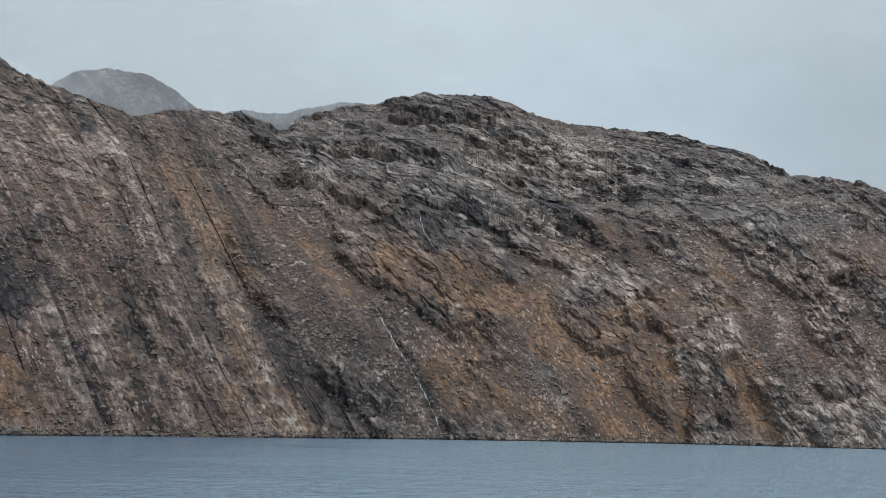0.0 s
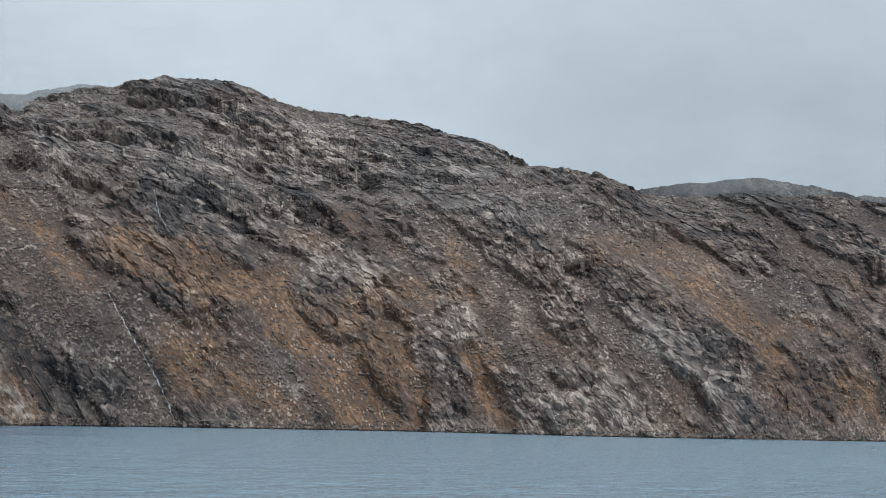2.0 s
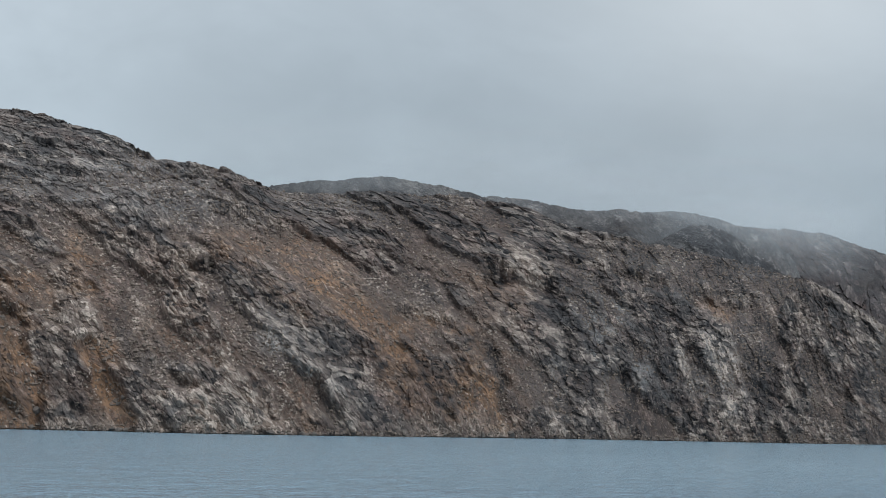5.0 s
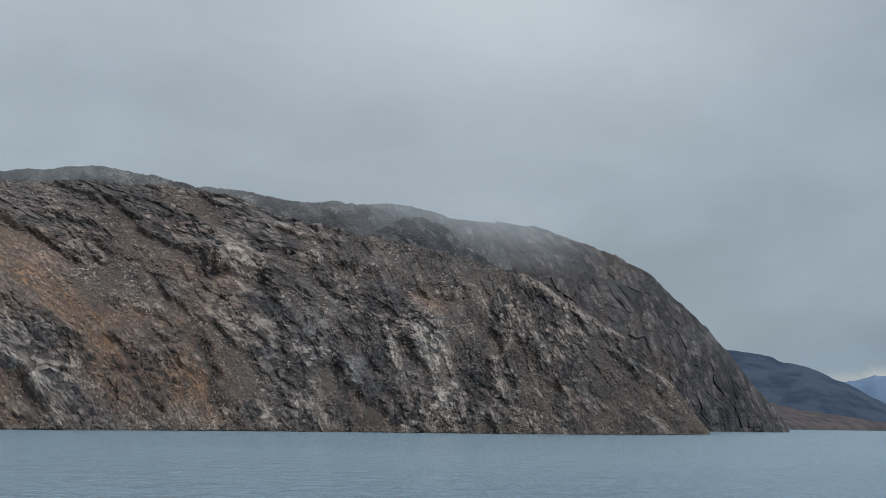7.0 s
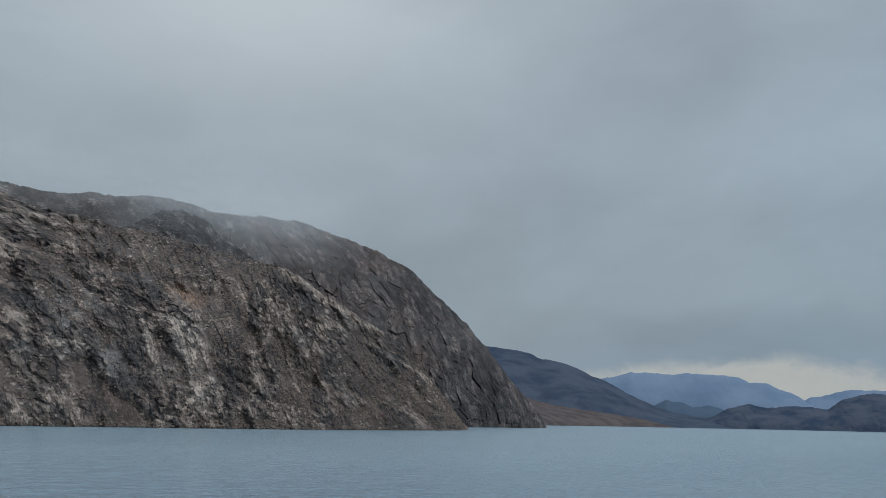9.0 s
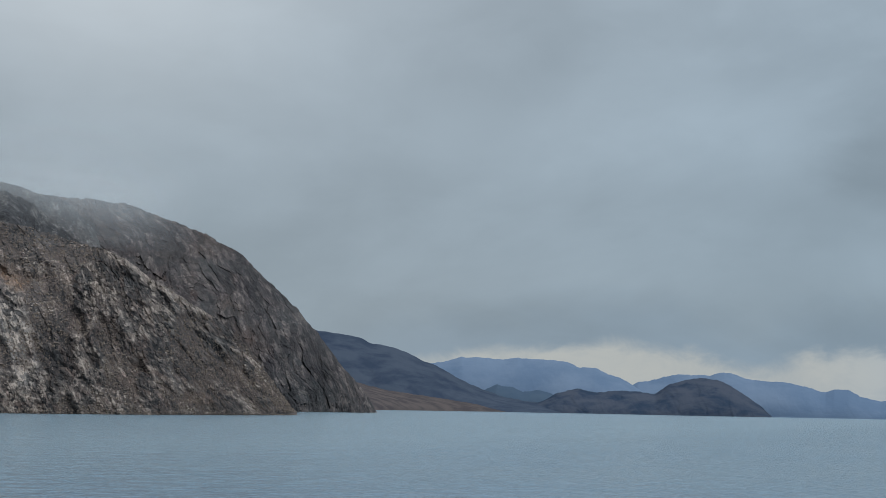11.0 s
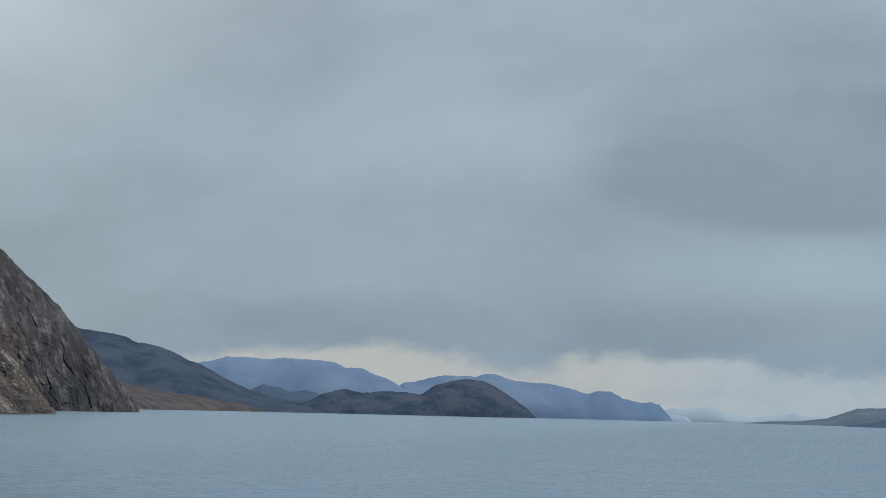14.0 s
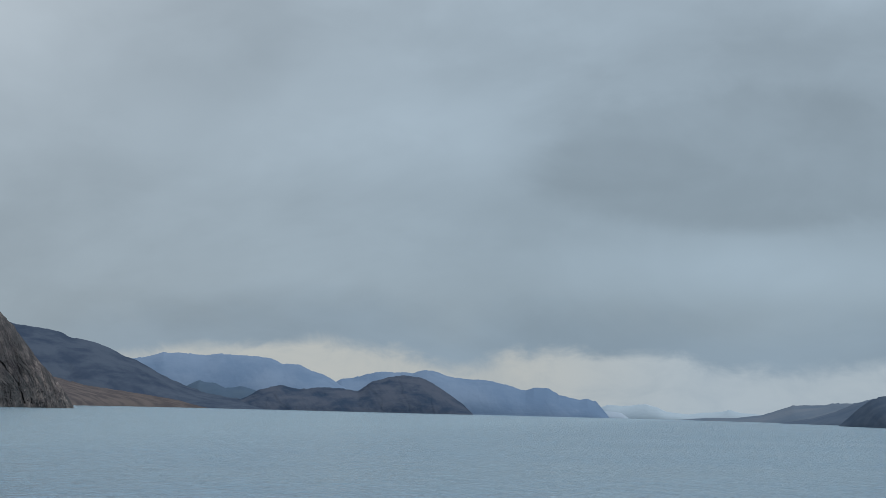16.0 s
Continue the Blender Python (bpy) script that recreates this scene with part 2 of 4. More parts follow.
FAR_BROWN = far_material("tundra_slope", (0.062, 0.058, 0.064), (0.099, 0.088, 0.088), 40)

# sea: dark water with a fine chop
SEA, t, b = material("sea_water")
b.inputs["Roughness"].default_value = 0.18
b.inputs["IOR"].default_value = 1.333
gust = noise_tex(t, place(t, (0.006, 0.010, 1), (0, 0, -20)), 1.0, 4.0, 0.55)
tint = blend(t, ramp(t, gust, 0.35, 0.65), (0.140, 0.238, 0.325), (0.174, 0.275, 0.355))
# darker water under the spur, towards negative x
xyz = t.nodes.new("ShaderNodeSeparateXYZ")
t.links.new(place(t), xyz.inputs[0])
west_dark = ramp(t, math_node(t, "MULTIPLY_ADD", math_node(t, "SUBTRACT", gust, 0.5), 90.0, xyz.outputs[0]), 15.0, -60.0)
tint = blend(t, west_dark, tint, (0.088, 0.155, 0.232))
# paler water before the long wall: sky reflection painted into the base colour
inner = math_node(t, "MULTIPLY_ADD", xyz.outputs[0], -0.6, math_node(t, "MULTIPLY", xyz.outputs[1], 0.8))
tint = blend(t, math_node(t, "MULTIPLY", ramp(t, inner, 60.0, 170.0), math_node(t, "SUBTRACT", 1.0, west_dark)), tint, (0.196, 0.305, 0.385))
t.links.new(tint, b.inputs["Base Color"])
swell = noise_tex(t, place(t, (0.10, 0.06, 1), (0, 0, 30)), 1.0, 2.0, 0.5, 0.3)
chop = noise_tex(t, place(t, (0.34, 0.20, 1), (0, 0, 24)), 1.0, 4.0, 0.62, 0.5)
ripple = noise_tex(t, place(t, (1.1, 0.8, 1), (0, 0, -12)), 1.0, 3.0, 0.6, 0.4)
hgt = math_node(t, "MULTIPLY_ADD", swell, 3.0, math_node(t, "MULTIPLY", chop, 2.6))
hgt = math_node(t, "MULTIPLY_ADD", ripple, math_node(t, "MULTIPLY_ADD", ramp(t, gust, 0.3, 0.7), 0.7, 0.7), hgt)
bump(t, b, hgt, 1.4, 1.0)

# low cloud: thin see-through sheets standing in for mist, lit by the sky
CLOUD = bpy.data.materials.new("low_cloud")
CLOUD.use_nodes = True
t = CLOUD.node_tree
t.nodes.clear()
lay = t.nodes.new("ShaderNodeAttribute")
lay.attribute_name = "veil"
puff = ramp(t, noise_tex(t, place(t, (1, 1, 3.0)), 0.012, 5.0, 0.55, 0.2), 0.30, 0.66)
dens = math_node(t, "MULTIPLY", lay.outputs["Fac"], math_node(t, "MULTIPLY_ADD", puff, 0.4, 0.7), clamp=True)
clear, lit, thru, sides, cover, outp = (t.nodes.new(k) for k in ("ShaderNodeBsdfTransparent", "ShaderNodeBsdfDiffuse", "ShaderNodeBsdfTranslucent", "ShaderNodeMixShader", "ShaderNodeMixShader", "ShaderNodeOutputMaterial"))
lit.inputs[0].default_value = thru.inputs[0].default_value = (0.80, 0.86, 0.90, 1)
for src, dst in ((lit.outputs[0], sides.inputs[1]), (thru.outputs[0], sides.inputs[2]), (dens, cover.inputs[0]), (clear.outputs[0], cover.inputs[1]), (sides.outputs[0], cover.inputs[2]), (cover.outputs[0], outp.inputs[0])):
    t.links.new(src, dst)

WHITE_WATER, t, b = material("falling_water")
n = noise_tex(t, place(t, (3, 3, 0.6)), 1.0, 4.0, 0.6)
t.links.new(blend(t, ramp(t, n, 0.35, 0.65), (0.10, 0.11, 0.12), (0.66, 0.68, 0.70)), b.inputs["Base Color"])
b.inputs["Roughness"].default_value = 0.35
BOULDER = rock_material("shore_boulder", (0.14, 0.125, 0.115), (0.46, 0.405, 0.36), grain=0.5, attr=False)
SCREE = rock_material("scree_stone", (0.15, 0.125, 0.108), (0.50, 0.42, 0.36), grain=0.4, attr=False)

# ---- land ----
def hashed(i, j, k, seed):
    h = (i.astype(np.int64) * 374761393 + j.astype(np.int64) * 668265263 + k.astype(np.int64) * 2147483647 + seed * 144665) & 0xFFFFFFFF
    h = ((h ^ (h >> 13)) * 1274126177) & 0xFFFFFFFF
    h = ((h ^ (h >> 16)) * 2246822519) & 0xFFFFFFFF
    return ((h ^ (h >> 15)) & 0xFFFFFF) / float(0xFFFFFF)


def vnoise(x, y, seed=0):
    """Smooth value noise, -1 to 1."""
    i, j = np.floor(x), np.floor(y)
    u, v = x - i, y - j
    u, v = u * u * u * (u * (u * 6 - 15) + 10), v * v * v * (v * (v * 6 - 15) + 10)
    z = np.zeros_like(i)
    a, b = hashed(i, j, z, seed), hashed(i + 1, j, z, seed)
    c, d = hashed(i, j + 1, z, seed), hashed(i + 1, j + 1, z, seed)
    return 2 * ((a + (b - a) * u) * (1 - v) + (c + (d - c) * u) * v) - 1


def fbm(x, y, octaves=5, gain=0.5, seed=0):
    s, amp = 0, 1.0
    for o in range(octaves):
        s = s + amp * vnoise(x * 2 ** o + 17.3 * o, y * 2 ** o - 9.1 * o, seed + o)
        amp *= gain
    return s


def facets(x, y, seed=0, crack=0.0, gap=0.07):
    """Angular blocks, each with a flat face of its own tilt, set off from its neighbours by an open joint; and a number of each one's own."""
    i0, j0 = np.floor(x), np.floor(y)
    best, second, own, flat = np.full(x.shape, 9.0), np.full(x.shape, 9.0), np.zeros(x.shape), np.zeros(x.shape)
    for di in (-1, 0, 1):
        for dj in (-1, 0, 1):
            i, j = i0 + di, j0 + dj
            z = np.zeros_like(i)
            dx, dy = x - i - hashed(i, j, z, seed), y - j - hashed(i, j, z + 1, seed)
            turn, sink = 1.6 * hashed(i, j, z + 2, seed) - 0.8, 0.45 * hashed(i, j, z + 3, seed)
            d = np.maximum(np.abs(dx + turn * dy), np.abs(dy - 0.6 * turn * dx)) + 0.25 * (np.abs(dx) + np.abs(dy)) + sink
            near = d < best
            own = np.where(near, hashed(i, j, z + 7, seed), own)
            flat = np.where(near, 0.75 * hashed(i, j, z + 4, seed) + dx * (1.3 * hashed(i, j, z + 5, seed) - 0.65) + dy * (1.1 * hashed(i, j, z + 6, seed) - 0.55), flat)
            second = np.where(near, best, np.minimum(second, d))
            best = np.minimum(best, d)
    h = 0.12 + flat + 0.2 * (0.6 - best)
    if crack:
        h = h - crack * np.exp(-((second - best) / gap) ** 2)
    return h, own


def bed(q, l, seed):
    """A stack of beds across q: each rises evenly and breaks off; how far differs from bed to bed and along it. Returns height, joint and the bed's own number."""
    k = np.floor(q)
    f = q - k
    z = np.zeros_like(k)
    own = hashed(k, z, z + 2, seed)
    far = 0.35 + 0.65 * hashed(k, z, z, seed) + 0.45 * vnoise(l + 31 * hashed(k, z, z + 1, seed), k * 0.37, seed)
    return far * (np.minimum(f / 0.82, (1 - f) / 0.18) - 0.5), far * np.exp(-((1 - f) / 0.10) ** 2), own


def along(table, a, column=1):
    xs = np.array([row[0] for row in table], float)
    return np.interp(a, xs, np.array([row[column] for row in table], float))


def soft(table, a, width, column=1):
    """The same, rounded over that many degrees."""
    return sum(along(table, a + k * width, column) for k in (-1, -0.5, 0, 0.5, 1)) / 5


def grid_mesh(name, P, mat, mineral=None, crisp=False, beds=None):
    """One mesh over a grid of points (columns, rows, 3)."""
    nu, nv = P.shape[:2]
    me = bpy.data.meshes.new(name)
    idx = np.arange(nu * nv).reshape(nu, nv)
    quads = np.stack([idx[:-1, :-1], idx[1:, :-1], idx[1:, 1:], idx[:-1, 1:]], -1).reshape(-1, 4)
    me.vertices.add(nu * nv)
    me.vertices.foreach_set("co", P.reshape(-1).astype(np.float32))
    me.loops.add(quads.size)
    me.loops.foreach_set("vertex_index", quads.reshape(-1).astype(np.int32))
    me.polygons.add(len(quads))
    me.polygons.foreach_set("loop_start", np.arange(0, quads.size, 4, dtype=np.int32))
    me.update(calc_edges=True)
    if mineral is not None:
        lay = me.color_attributes.new("mineral", "FLOAT_COLOR", "POINT")
        lay.data.foreach_set("color", np.clip(mineral, 0, 1).reshape(-1).astype(np.float32))
    if beds is not None:
        lay = me.attributes.new("bedding", "FLOAT_VECTOR", "POINT")
        lay.data.foreach_set("vector", np.stack(np.broadcast_arrays(*beds), -1).reshape(-1).astype(np.float32))
    if crisp:
        me.polygons.foreach_set("use_smooth", np.zeros(len(quads), bool))
    me.materials.append(mat)
    return new(name, me)


def normals(P):
    du, dv = np.gradient(P, axis=0), np.gradient(P, axis=1)
    n = np.cross(du, dv)
    n /= np.linalg.norm(n, axis=-1, keepdims=True) + 1e-9
    return n


def loft(az, v, shore, back, crest, depth=0.9, bow=0.62, fall=0.5):
    """Land that rises from a shore line to a crest and falls away behind: az in degrees, v from the water (0) to the crest (1) and past it."""
    A, W = np.meshgrid(np.radians(az), v, indexing="ij")
    s, k, c = shore[:, None], back[:, None], crest[:, None]
    up = np.clip(W, 0, 1)
    R = s + k * ((1 - bow) * W + bow * W * np.abs(W))
    Z = c * np.where(W < 1, up ** depth, 1 - fall * np.clip(W - 1, 0, 9) ** 1.5)
    Z = np.where(W < 0, W * 60, Z)
    return np.stack([R * np.sin(A), R * np.cos(A), Z], -1)


def stroke(X, Z, pts, width, taper=0.0):
    """1 along a line drawn on the cliff (metres along, height), fading to 0 at the width."""
    best = np.full(X.shape, 1e9)
    for (x0, z0), (x1, z1) in zip(pts[:-1], pts[1:]):
        dx, dz = x1 - x0, z1 - z0
        k = np.clip(((X - x0) * dx + (Z - z0) * dz) / (dx * dx + dz * dz + 1e-6), 0, 1)
        best = np.minimum(best, (X - x0 - k * dx) ** 2 + (Z - z0 - k * dz) ** 2)
    return np.exp(-best / (width * width))


# shore line and depth of the long rock wall: azimuth, metres
SHORE = [(-48, 520), (-30, 500), (-20, 525), (-12, 573), (-7.4, 637), (-2.7, 705), (2, 775), (7.4, 835), (12.4, 835), (15, 880), (18.3, 955),
         (22, 1050), (25, 1105), (29.1, 1195), (31.5, 1350), (33.1, 1490)]
DEPTH = [(-48, 260), (-14, 260), (-9, 230), (-4, 330), (3, 330), (8, 290), (12, 250), (16, 260), (21, 260), (25, 250), (28.2, 190), (30, 140),
         (31.5, 70), (32.5, 25), (33.1, 3)]
CREST_WEST = [
    (-48, 120), (-30, 150), (-20, 165), (-12.56, 146.4), (-12.08, 140.6), (-11.61, 139.3), (-10.83, 136.3), (-9.88, 132.6), (-8.77, 130.2), (-7.99, 137.0),
    (-7.04, 141.7), (-5.77, 147.4), (-4.96, 145.9), (-4.55, 144.8), (-4.25, 153.5), (-3.69, 159.2), (-2.42, 167.8),
    (-1.46, 172.9), (-0.98, 175.2), (-0.66, 178.8), (-0.26, 178.2), (0.30, 181.0), (1.27, 181.0), (2.08, 177.6),
    (3.37, 171.6), (4.66, 169.4), (5.77, 167.3), (6.81, 164.9), (7.52, 161.3), (8.16, 158.2), (8.79, 152.4)]
CREST_EAST = [
    (9.73, 143.3), (10.66, 140.1), (11.75, 136.8), (12.38, 132.5), (13.02, 128.2), (14.29, 129.3), (16.18, 135.9),
    (17.60, 139.3), (18.70, 139.8), (20.11, 137.5), (21.12, 131.3), (22.16, 129.4), (23.42, 126.1), (24.36, 123.9),
    (25.31, 119.7), (26.42, 114.1), (27.53, 106.5), (28.00, 102.7), (28.47, 97.2), (29.11, 86.0), (30.05, 74.9),
    (30.83, 64.4), (31.46, 53.5), (32.00, 38.7), (32.39, 25.4), (32.78, 11.8), (33.07, 1.6)]
# lean of the rock's bands: cotangent of their dip, by azimuth
LEAN = [(-48, 0.40), (-9, 0.42), (-6, 0.56), (-3, 0.66), (0, 0.68), (5, 0.62), (9, 0.52), (13, 0.70), (19, 0.55), (22, 0.35), (27, 0.3), (30, 0.7), (34, 0.9)]


WALL = {}


def rock_wall():
    az = np.concatenate([np.linspace(-48, -13.6, 60, endpoint=False), np.linspace(-13.6, 33.12, FINE)])
    v = np.concatenate([np.linspace(-0.06, 0, 4, endpoint=False), np.linspace(0, 1.0, ROWS_UP, endpoint=False), np.linspace(1.0, 2.2, 14)])
    shore, back, crest = soft(SHORE, az, 1.2), soft(DEPTH, az, 1.0), soft(CREST_WEST + CREST_EAST, az, 0.10)
    tip = np.clip((az - 31.0) / 2.1, 0, 1)
    shore = shore * (1 - tip) + along(SHORE, az) * tip
    broad = soft(CREST_WEST + CREST_EAST, az, 1.6) * (1 - tip) + crest * tip
    P = loft(az, v, shore, back, broad, 0.92)
    run = np.cumsum(np.radians(np.diff(az, prepend=az[0])) * shore)
    run = run - np.interp(0, az, run)
    # loose blocks along the skyline
    zero = np.zeros_like(run)
    snag = 0.55 * facets(run / 3.1, zero + 0.3, 201)[0] + 0.4 * facets(run / 1.3, zero + 0.6, 202)[0] + 0.5 * fbm(run / 9, zero, 2, 0.5, 203)
    ragged = np.clip((33.0 - az) / 2.0, 0, 1) * 1.3 * (snag - snag.mean())
    P[..., 2] += ((crest - broad)[:, None] * np.clip(v, 0, 1)[None] ** 5 + ragged[:, None] * np.clip(v, 0, 1)[None] ** 40) * np.clip(1 - 0.35 * (v - 1), 0, 1)[None]
    shape = P.shape[:2]
    X = np.broadcast_to(run[:, None], shape)
    Z = P[..., 2]
    V = np.broadcast_to(v[None], shape)
    A = np.broadcast_to(az[:, None], shape)
    Q = X + Z * along(LEAN, az)[:, None]
    # metres that the wall draws back for each metre of height
    R0 = np.hypot(P[..., 0], P[..., 1])
    lie = np.clip(np.gradient(R0, axis=1) / (np.gradient(Z, axis=1) + 1e-3), 0.3, 3.2)
    k = int(np.searchsorted(v, 0.97))
    lie[:, k:] = lie[:, k:k + 1]
    reach = 0.5 + 0.45 * lie
    warp = fbm(X / 45, Z / 40, 3, 0.5, 19)
    wander = 6 * fbm(X / 30, Z / 20, 3, 0.55, 23)
    spur = np.clip((-4.6 - A - (Z - 60) * 0.030 + 0.02 * wander) / 0.5, 0, 1)
    turned = np.clip((A - 20.2 + (Z - 60) * 0.012 + 0.05 * wander) / 1.6, 0, 1)
    upper = np.clip((Z - 92 - 1.5 * wander - 6 * np.clip(A - 12, 0, 6)) / 14, 0, 1) * (1 - spur) * (1 - 0.75 * turned)
    mid = (1 - spur) * (1 - upper) * (1 - turned)
    # bare outcrops among debris, drawn out along the dip
    bare = np.clip(0.42 + 1.5 * fbm(Q / 26, Z / 34 + 0.2 * warp, 4, 0.6, 31), 0, 1)
    bare = bare * bare * (3 - 2 * bare)
    bare = np.clip(bare * (1 - spur) + spur * (0.55 + 0.45 * bare) + 0.25 * upper, 0, 1)
    jx, jz = 0.10 * fbm(X / 5, Z / 5, 3, 0.6, 33), 0.10 * fbm(X / 5, Z / 5, 3, 0.6, 35)
    D = 5.0 * fbm(X / 90, Z / 60, 2, 0.5, 3) + 3.2 * fbm(Q / 30, Z / 38, 3, 0.5, 24) * (1 - 0.7 * spur)
    ground = D.copy()
    D = D + 2.4 * bare * (1 - spur)
    # joint blocks at four sizes
    h1, o1 = facets(Q / 9.5 + 0.9 * jx + 0.2 * warp, Z / 9.0 + 0.9 * jz, 5, 0.22, 0.045)
    h2, o2 = facets(Q / 3.9 + 1.0 * jx, Z / 3.6 + 1.0 * jz, 8, 0.28, 0.07)
    h3, o3 = facets(Q / 1.7 + 1.2 * jx, Z / 1.5 + 1.2 * jz, 14, 0.25, 0.12)
    out1, out2, out3 = (np.clip((o - k) * 25, 0, 1) for o, k in ((o1, 0.66), (o2, 0.70), (o3, 0.74)))
    D += bare * (1 - 0.8 * spur) * (3.4 * h1 + 1.5 * out1) + (0.22 + 0.78 * bare) * (1 - 0.65 * spur) * (1.35 * h2 + 0.8 * out2) + (0.35 + 0.65 * bare) * (0.52 * h3 + 0.42 * out3) * (1 - 0.5 * spur)
    h0, o0 = facets(Q / 21 + 1.5 * jx + 0.3 * warp, Z / 19 + 1.5 * jz, 4, 0.05, 0.04)
    D += (0.35 + 0.65 * bare) * (1 - 0.8 * spur) * (1 - 0.5 * upper) * 3.2 * h0
    # stones lying on the debris slopes
    h5, o5 = facets(X / 1.15 + 3 * jz, Z / 0.85 + 3 * jx, 17, 0.2, 0.15)
    lumps = np.clip((o5 - 0.72) * 9, 0, 1)
    D += (1 - bare) * (0.15 * h5 + 0.38 * lumps) * (1 - 0.6 * spur)
    # steeply dipping beds, each with a planar face and a broken edge
    hue = []
    Qj = Q + (1.5 - 1.2 * spur) * fbm(X / 14, Z / 20, 3, 0.5, 66)
    for wide, tall, bend, seed in ((12.5, 2.6, 0.35, 61), (5.2, 1.5, 0.6, 62), (2.1, 0.6, 0.9, 63)):
        up, joint, own = bed(Qj / wide + bend * warp * (1 - 0.92 * spur), Z / (wide * 4), seed)
        D += (tall * up - 0.3 * tall * joint) * (spur * np.clip(0.65 + 0.9 * fbm(Q / 30, Z / 22, 3, 0.6, seed + 5), 0.1, 1.1) + 0.5 * mid * (0.2 + bare) + 0.3 * turned)
        hue.append(own)
    # cross joints of the spur
    h6, o6 = facets(Q / 5.0 + jx, Z / 1.9 + 2 * jz, 18, 0.3, 0.08)
    D += spur * (0.55 * h6 + 0.5 * np.clip((o6 - 0.7) * 12, 0, 1))
    # benches: steep fluted faces with gentle treads between them
    tread = []
    for tall, seed in ((19.0, 64), (7.5, 65)):
        q = Z / tall + 0.9 * fbm(X / 90, Z / 60, 2, 0.5, seed) + X / (tall * 16)
        f = q - np.floor(q)
        own = hashed(np.floor(q), np.floor(q) * 0, np.floor(q) * 0, seed)
        power = np.clip(0.35 + 0.5 * own + 0.8 * fbm(X / 40, q * 0.6, 2, 0.5, seed + 40), 0, 1)
        step = np.where(f < 0.62, f / 0.62, (1 - f) / 0.38) - 0.5
        D += upper * power * 0.15 * tall * np.minimum(lie, 2.2) / reach * step
        tread.append(np.where(f < 0.62, 0, 1) * power)
    h7, o7 = facets(X / 2.3 + 2 * jx, Z / 6.5 + 2 * jz, 27, 0.35, 0.10)
    D += upper * (1 - 0.6 * np.maximum(tread[0], tread[1])) * (1.2 * h7 + 0.6 * np.clip((o7 - 0.7) * 15, 0, 1))
    # upright slabs on the part that swings round
    h4, o4 = facets(Q / 5.2 + jx, Z / 17 + jz, 15, 0.3, 0.06)
    h8, o8 = facets(Q / 2.2 + 2 * jx, Z / 7.0 + jz, 16, 0.3, 0.10)
    D += turned * (2.2 * h4 + 1.3 * np.clip((o4 - 0.66) * 20, 0, 1) + 0.8 * h8)
    D *= np.clip((33.1 - A) / 1.5, 0.02, 1)
    mineral = np.zeros((*shape, 4))
    forms, smooth = np.zeros(shape), np.zeros(shape)
    rock_features(X, Z, A, lie / reach, forms, mineral, smooth)
    smooth = np.clip(smooth, 0, 1)
    D = ground + (D - ground) * (1 - 0.88 * smooth) + forms
    bare = bare * (1 - smooth)
    # stains and clean rock keep to the joint blocks
    mineral[..., 1] *= 0.2 + 0.8 * np.clip((o2 - 0.35) * 3, 0, 1) * (0.4 + 0.6 * np.clip((o3 - 0.25) * 3, 0, 1))
    mineral[..., 3] *= 0.35 + 0.6 * np.clip((o2 - 0.3) * 4, 0, 1)
    mineral[..., 0] *= 0.55 + 0.3 * o2 + 0.35 * (o3 > 0.35)
    drawn = np.clip(mineral, 0, 1)
    # the rock stands out or back level with the water, so that every form keeps its height
    D = (D - 5.0 * np.clip((33.1 - A) / 1.5, 0, 1) * (1 - np.clip(V, 0, 1) ** 3)) * reach * np.clip(1.0 - (V - 1.0) / 0.3, 0, 1)
    # no block hangs far over the one below it
    face = D - R0
    for j in range(shape[1] - 2, 3, -1):
        if v[j] >= 1:
            continue
        drop = np.maximum(Z[:, j + 1] - Z[:, j], 0)
        above = face[:, j + 1].copy()
        above[1:-1] = 0.5 * above[1:-1] + 0.25 * (face[:-2, j + 1] + face[2:, j + 1])
        face[:, j] = np.maximum(face[:, j], above - 0.50 * drop)
    D = face + R0
    D[:, :4] = D[:, 4:5]
    out = np.stack([np.sin(np.radians(A)), np.cos(np.radians(A)), np.zeros(shape)], -1)
    P = P - out * D[..., None]
    n2 = normals(P)
    n2 = np.where(n2[..., 2:] < -0.2, -n2, n2)
    # colours: rust, pale, dark (with the clefts' painted shade), slate
    rust, pale, dark, slate = (mineral[..., k] for k in range(4))
    patchy = np.clip(0.5 + fbm(Q / 18, Z / 26, 4, 0.6, 57), 0, 1)
    firm = spur + 0.35 * mid + 0.2 * turned
    pale += bare * (1 - 0.55 * spur) * (0.52 * out2 + 0.66 * out3 + 0.26 * out1 + 0.08 * np.clip((o0 - 0.6) * 8, 0, 1)) * (0.3 + 0.8 * patchy) * (1 - 0.4 * upper)
    pale += (1 - bare) * (1 - 0.75 * smooth) * lumps * np.clip((o5 - 0.77) * 12, 0, 1) * np.clip(0.3 + fbm(X / 12, Z / 12, 3, 0.6, 58), 0, 1)
    pale += (firm - 0.32 * spur) * (0.40 * np.clip((hue[1] - 0.62) * 4, 0, 1) + 0.35 * np.clip((hue[2] - 0.68) * 5, 0, 1)) * patchy
    pale += upper * (0.25 * np.clip((o7 - 0.62) * 6, 0, 1) + 0.10 * tread[0] * patchy)
    pale += turned * patchy * (0.55 * np.clip((o4 - 0.80) * 12, 0, 1) + 0.35 * np.clip((o8 - 0.80) * 12, 0, 1))
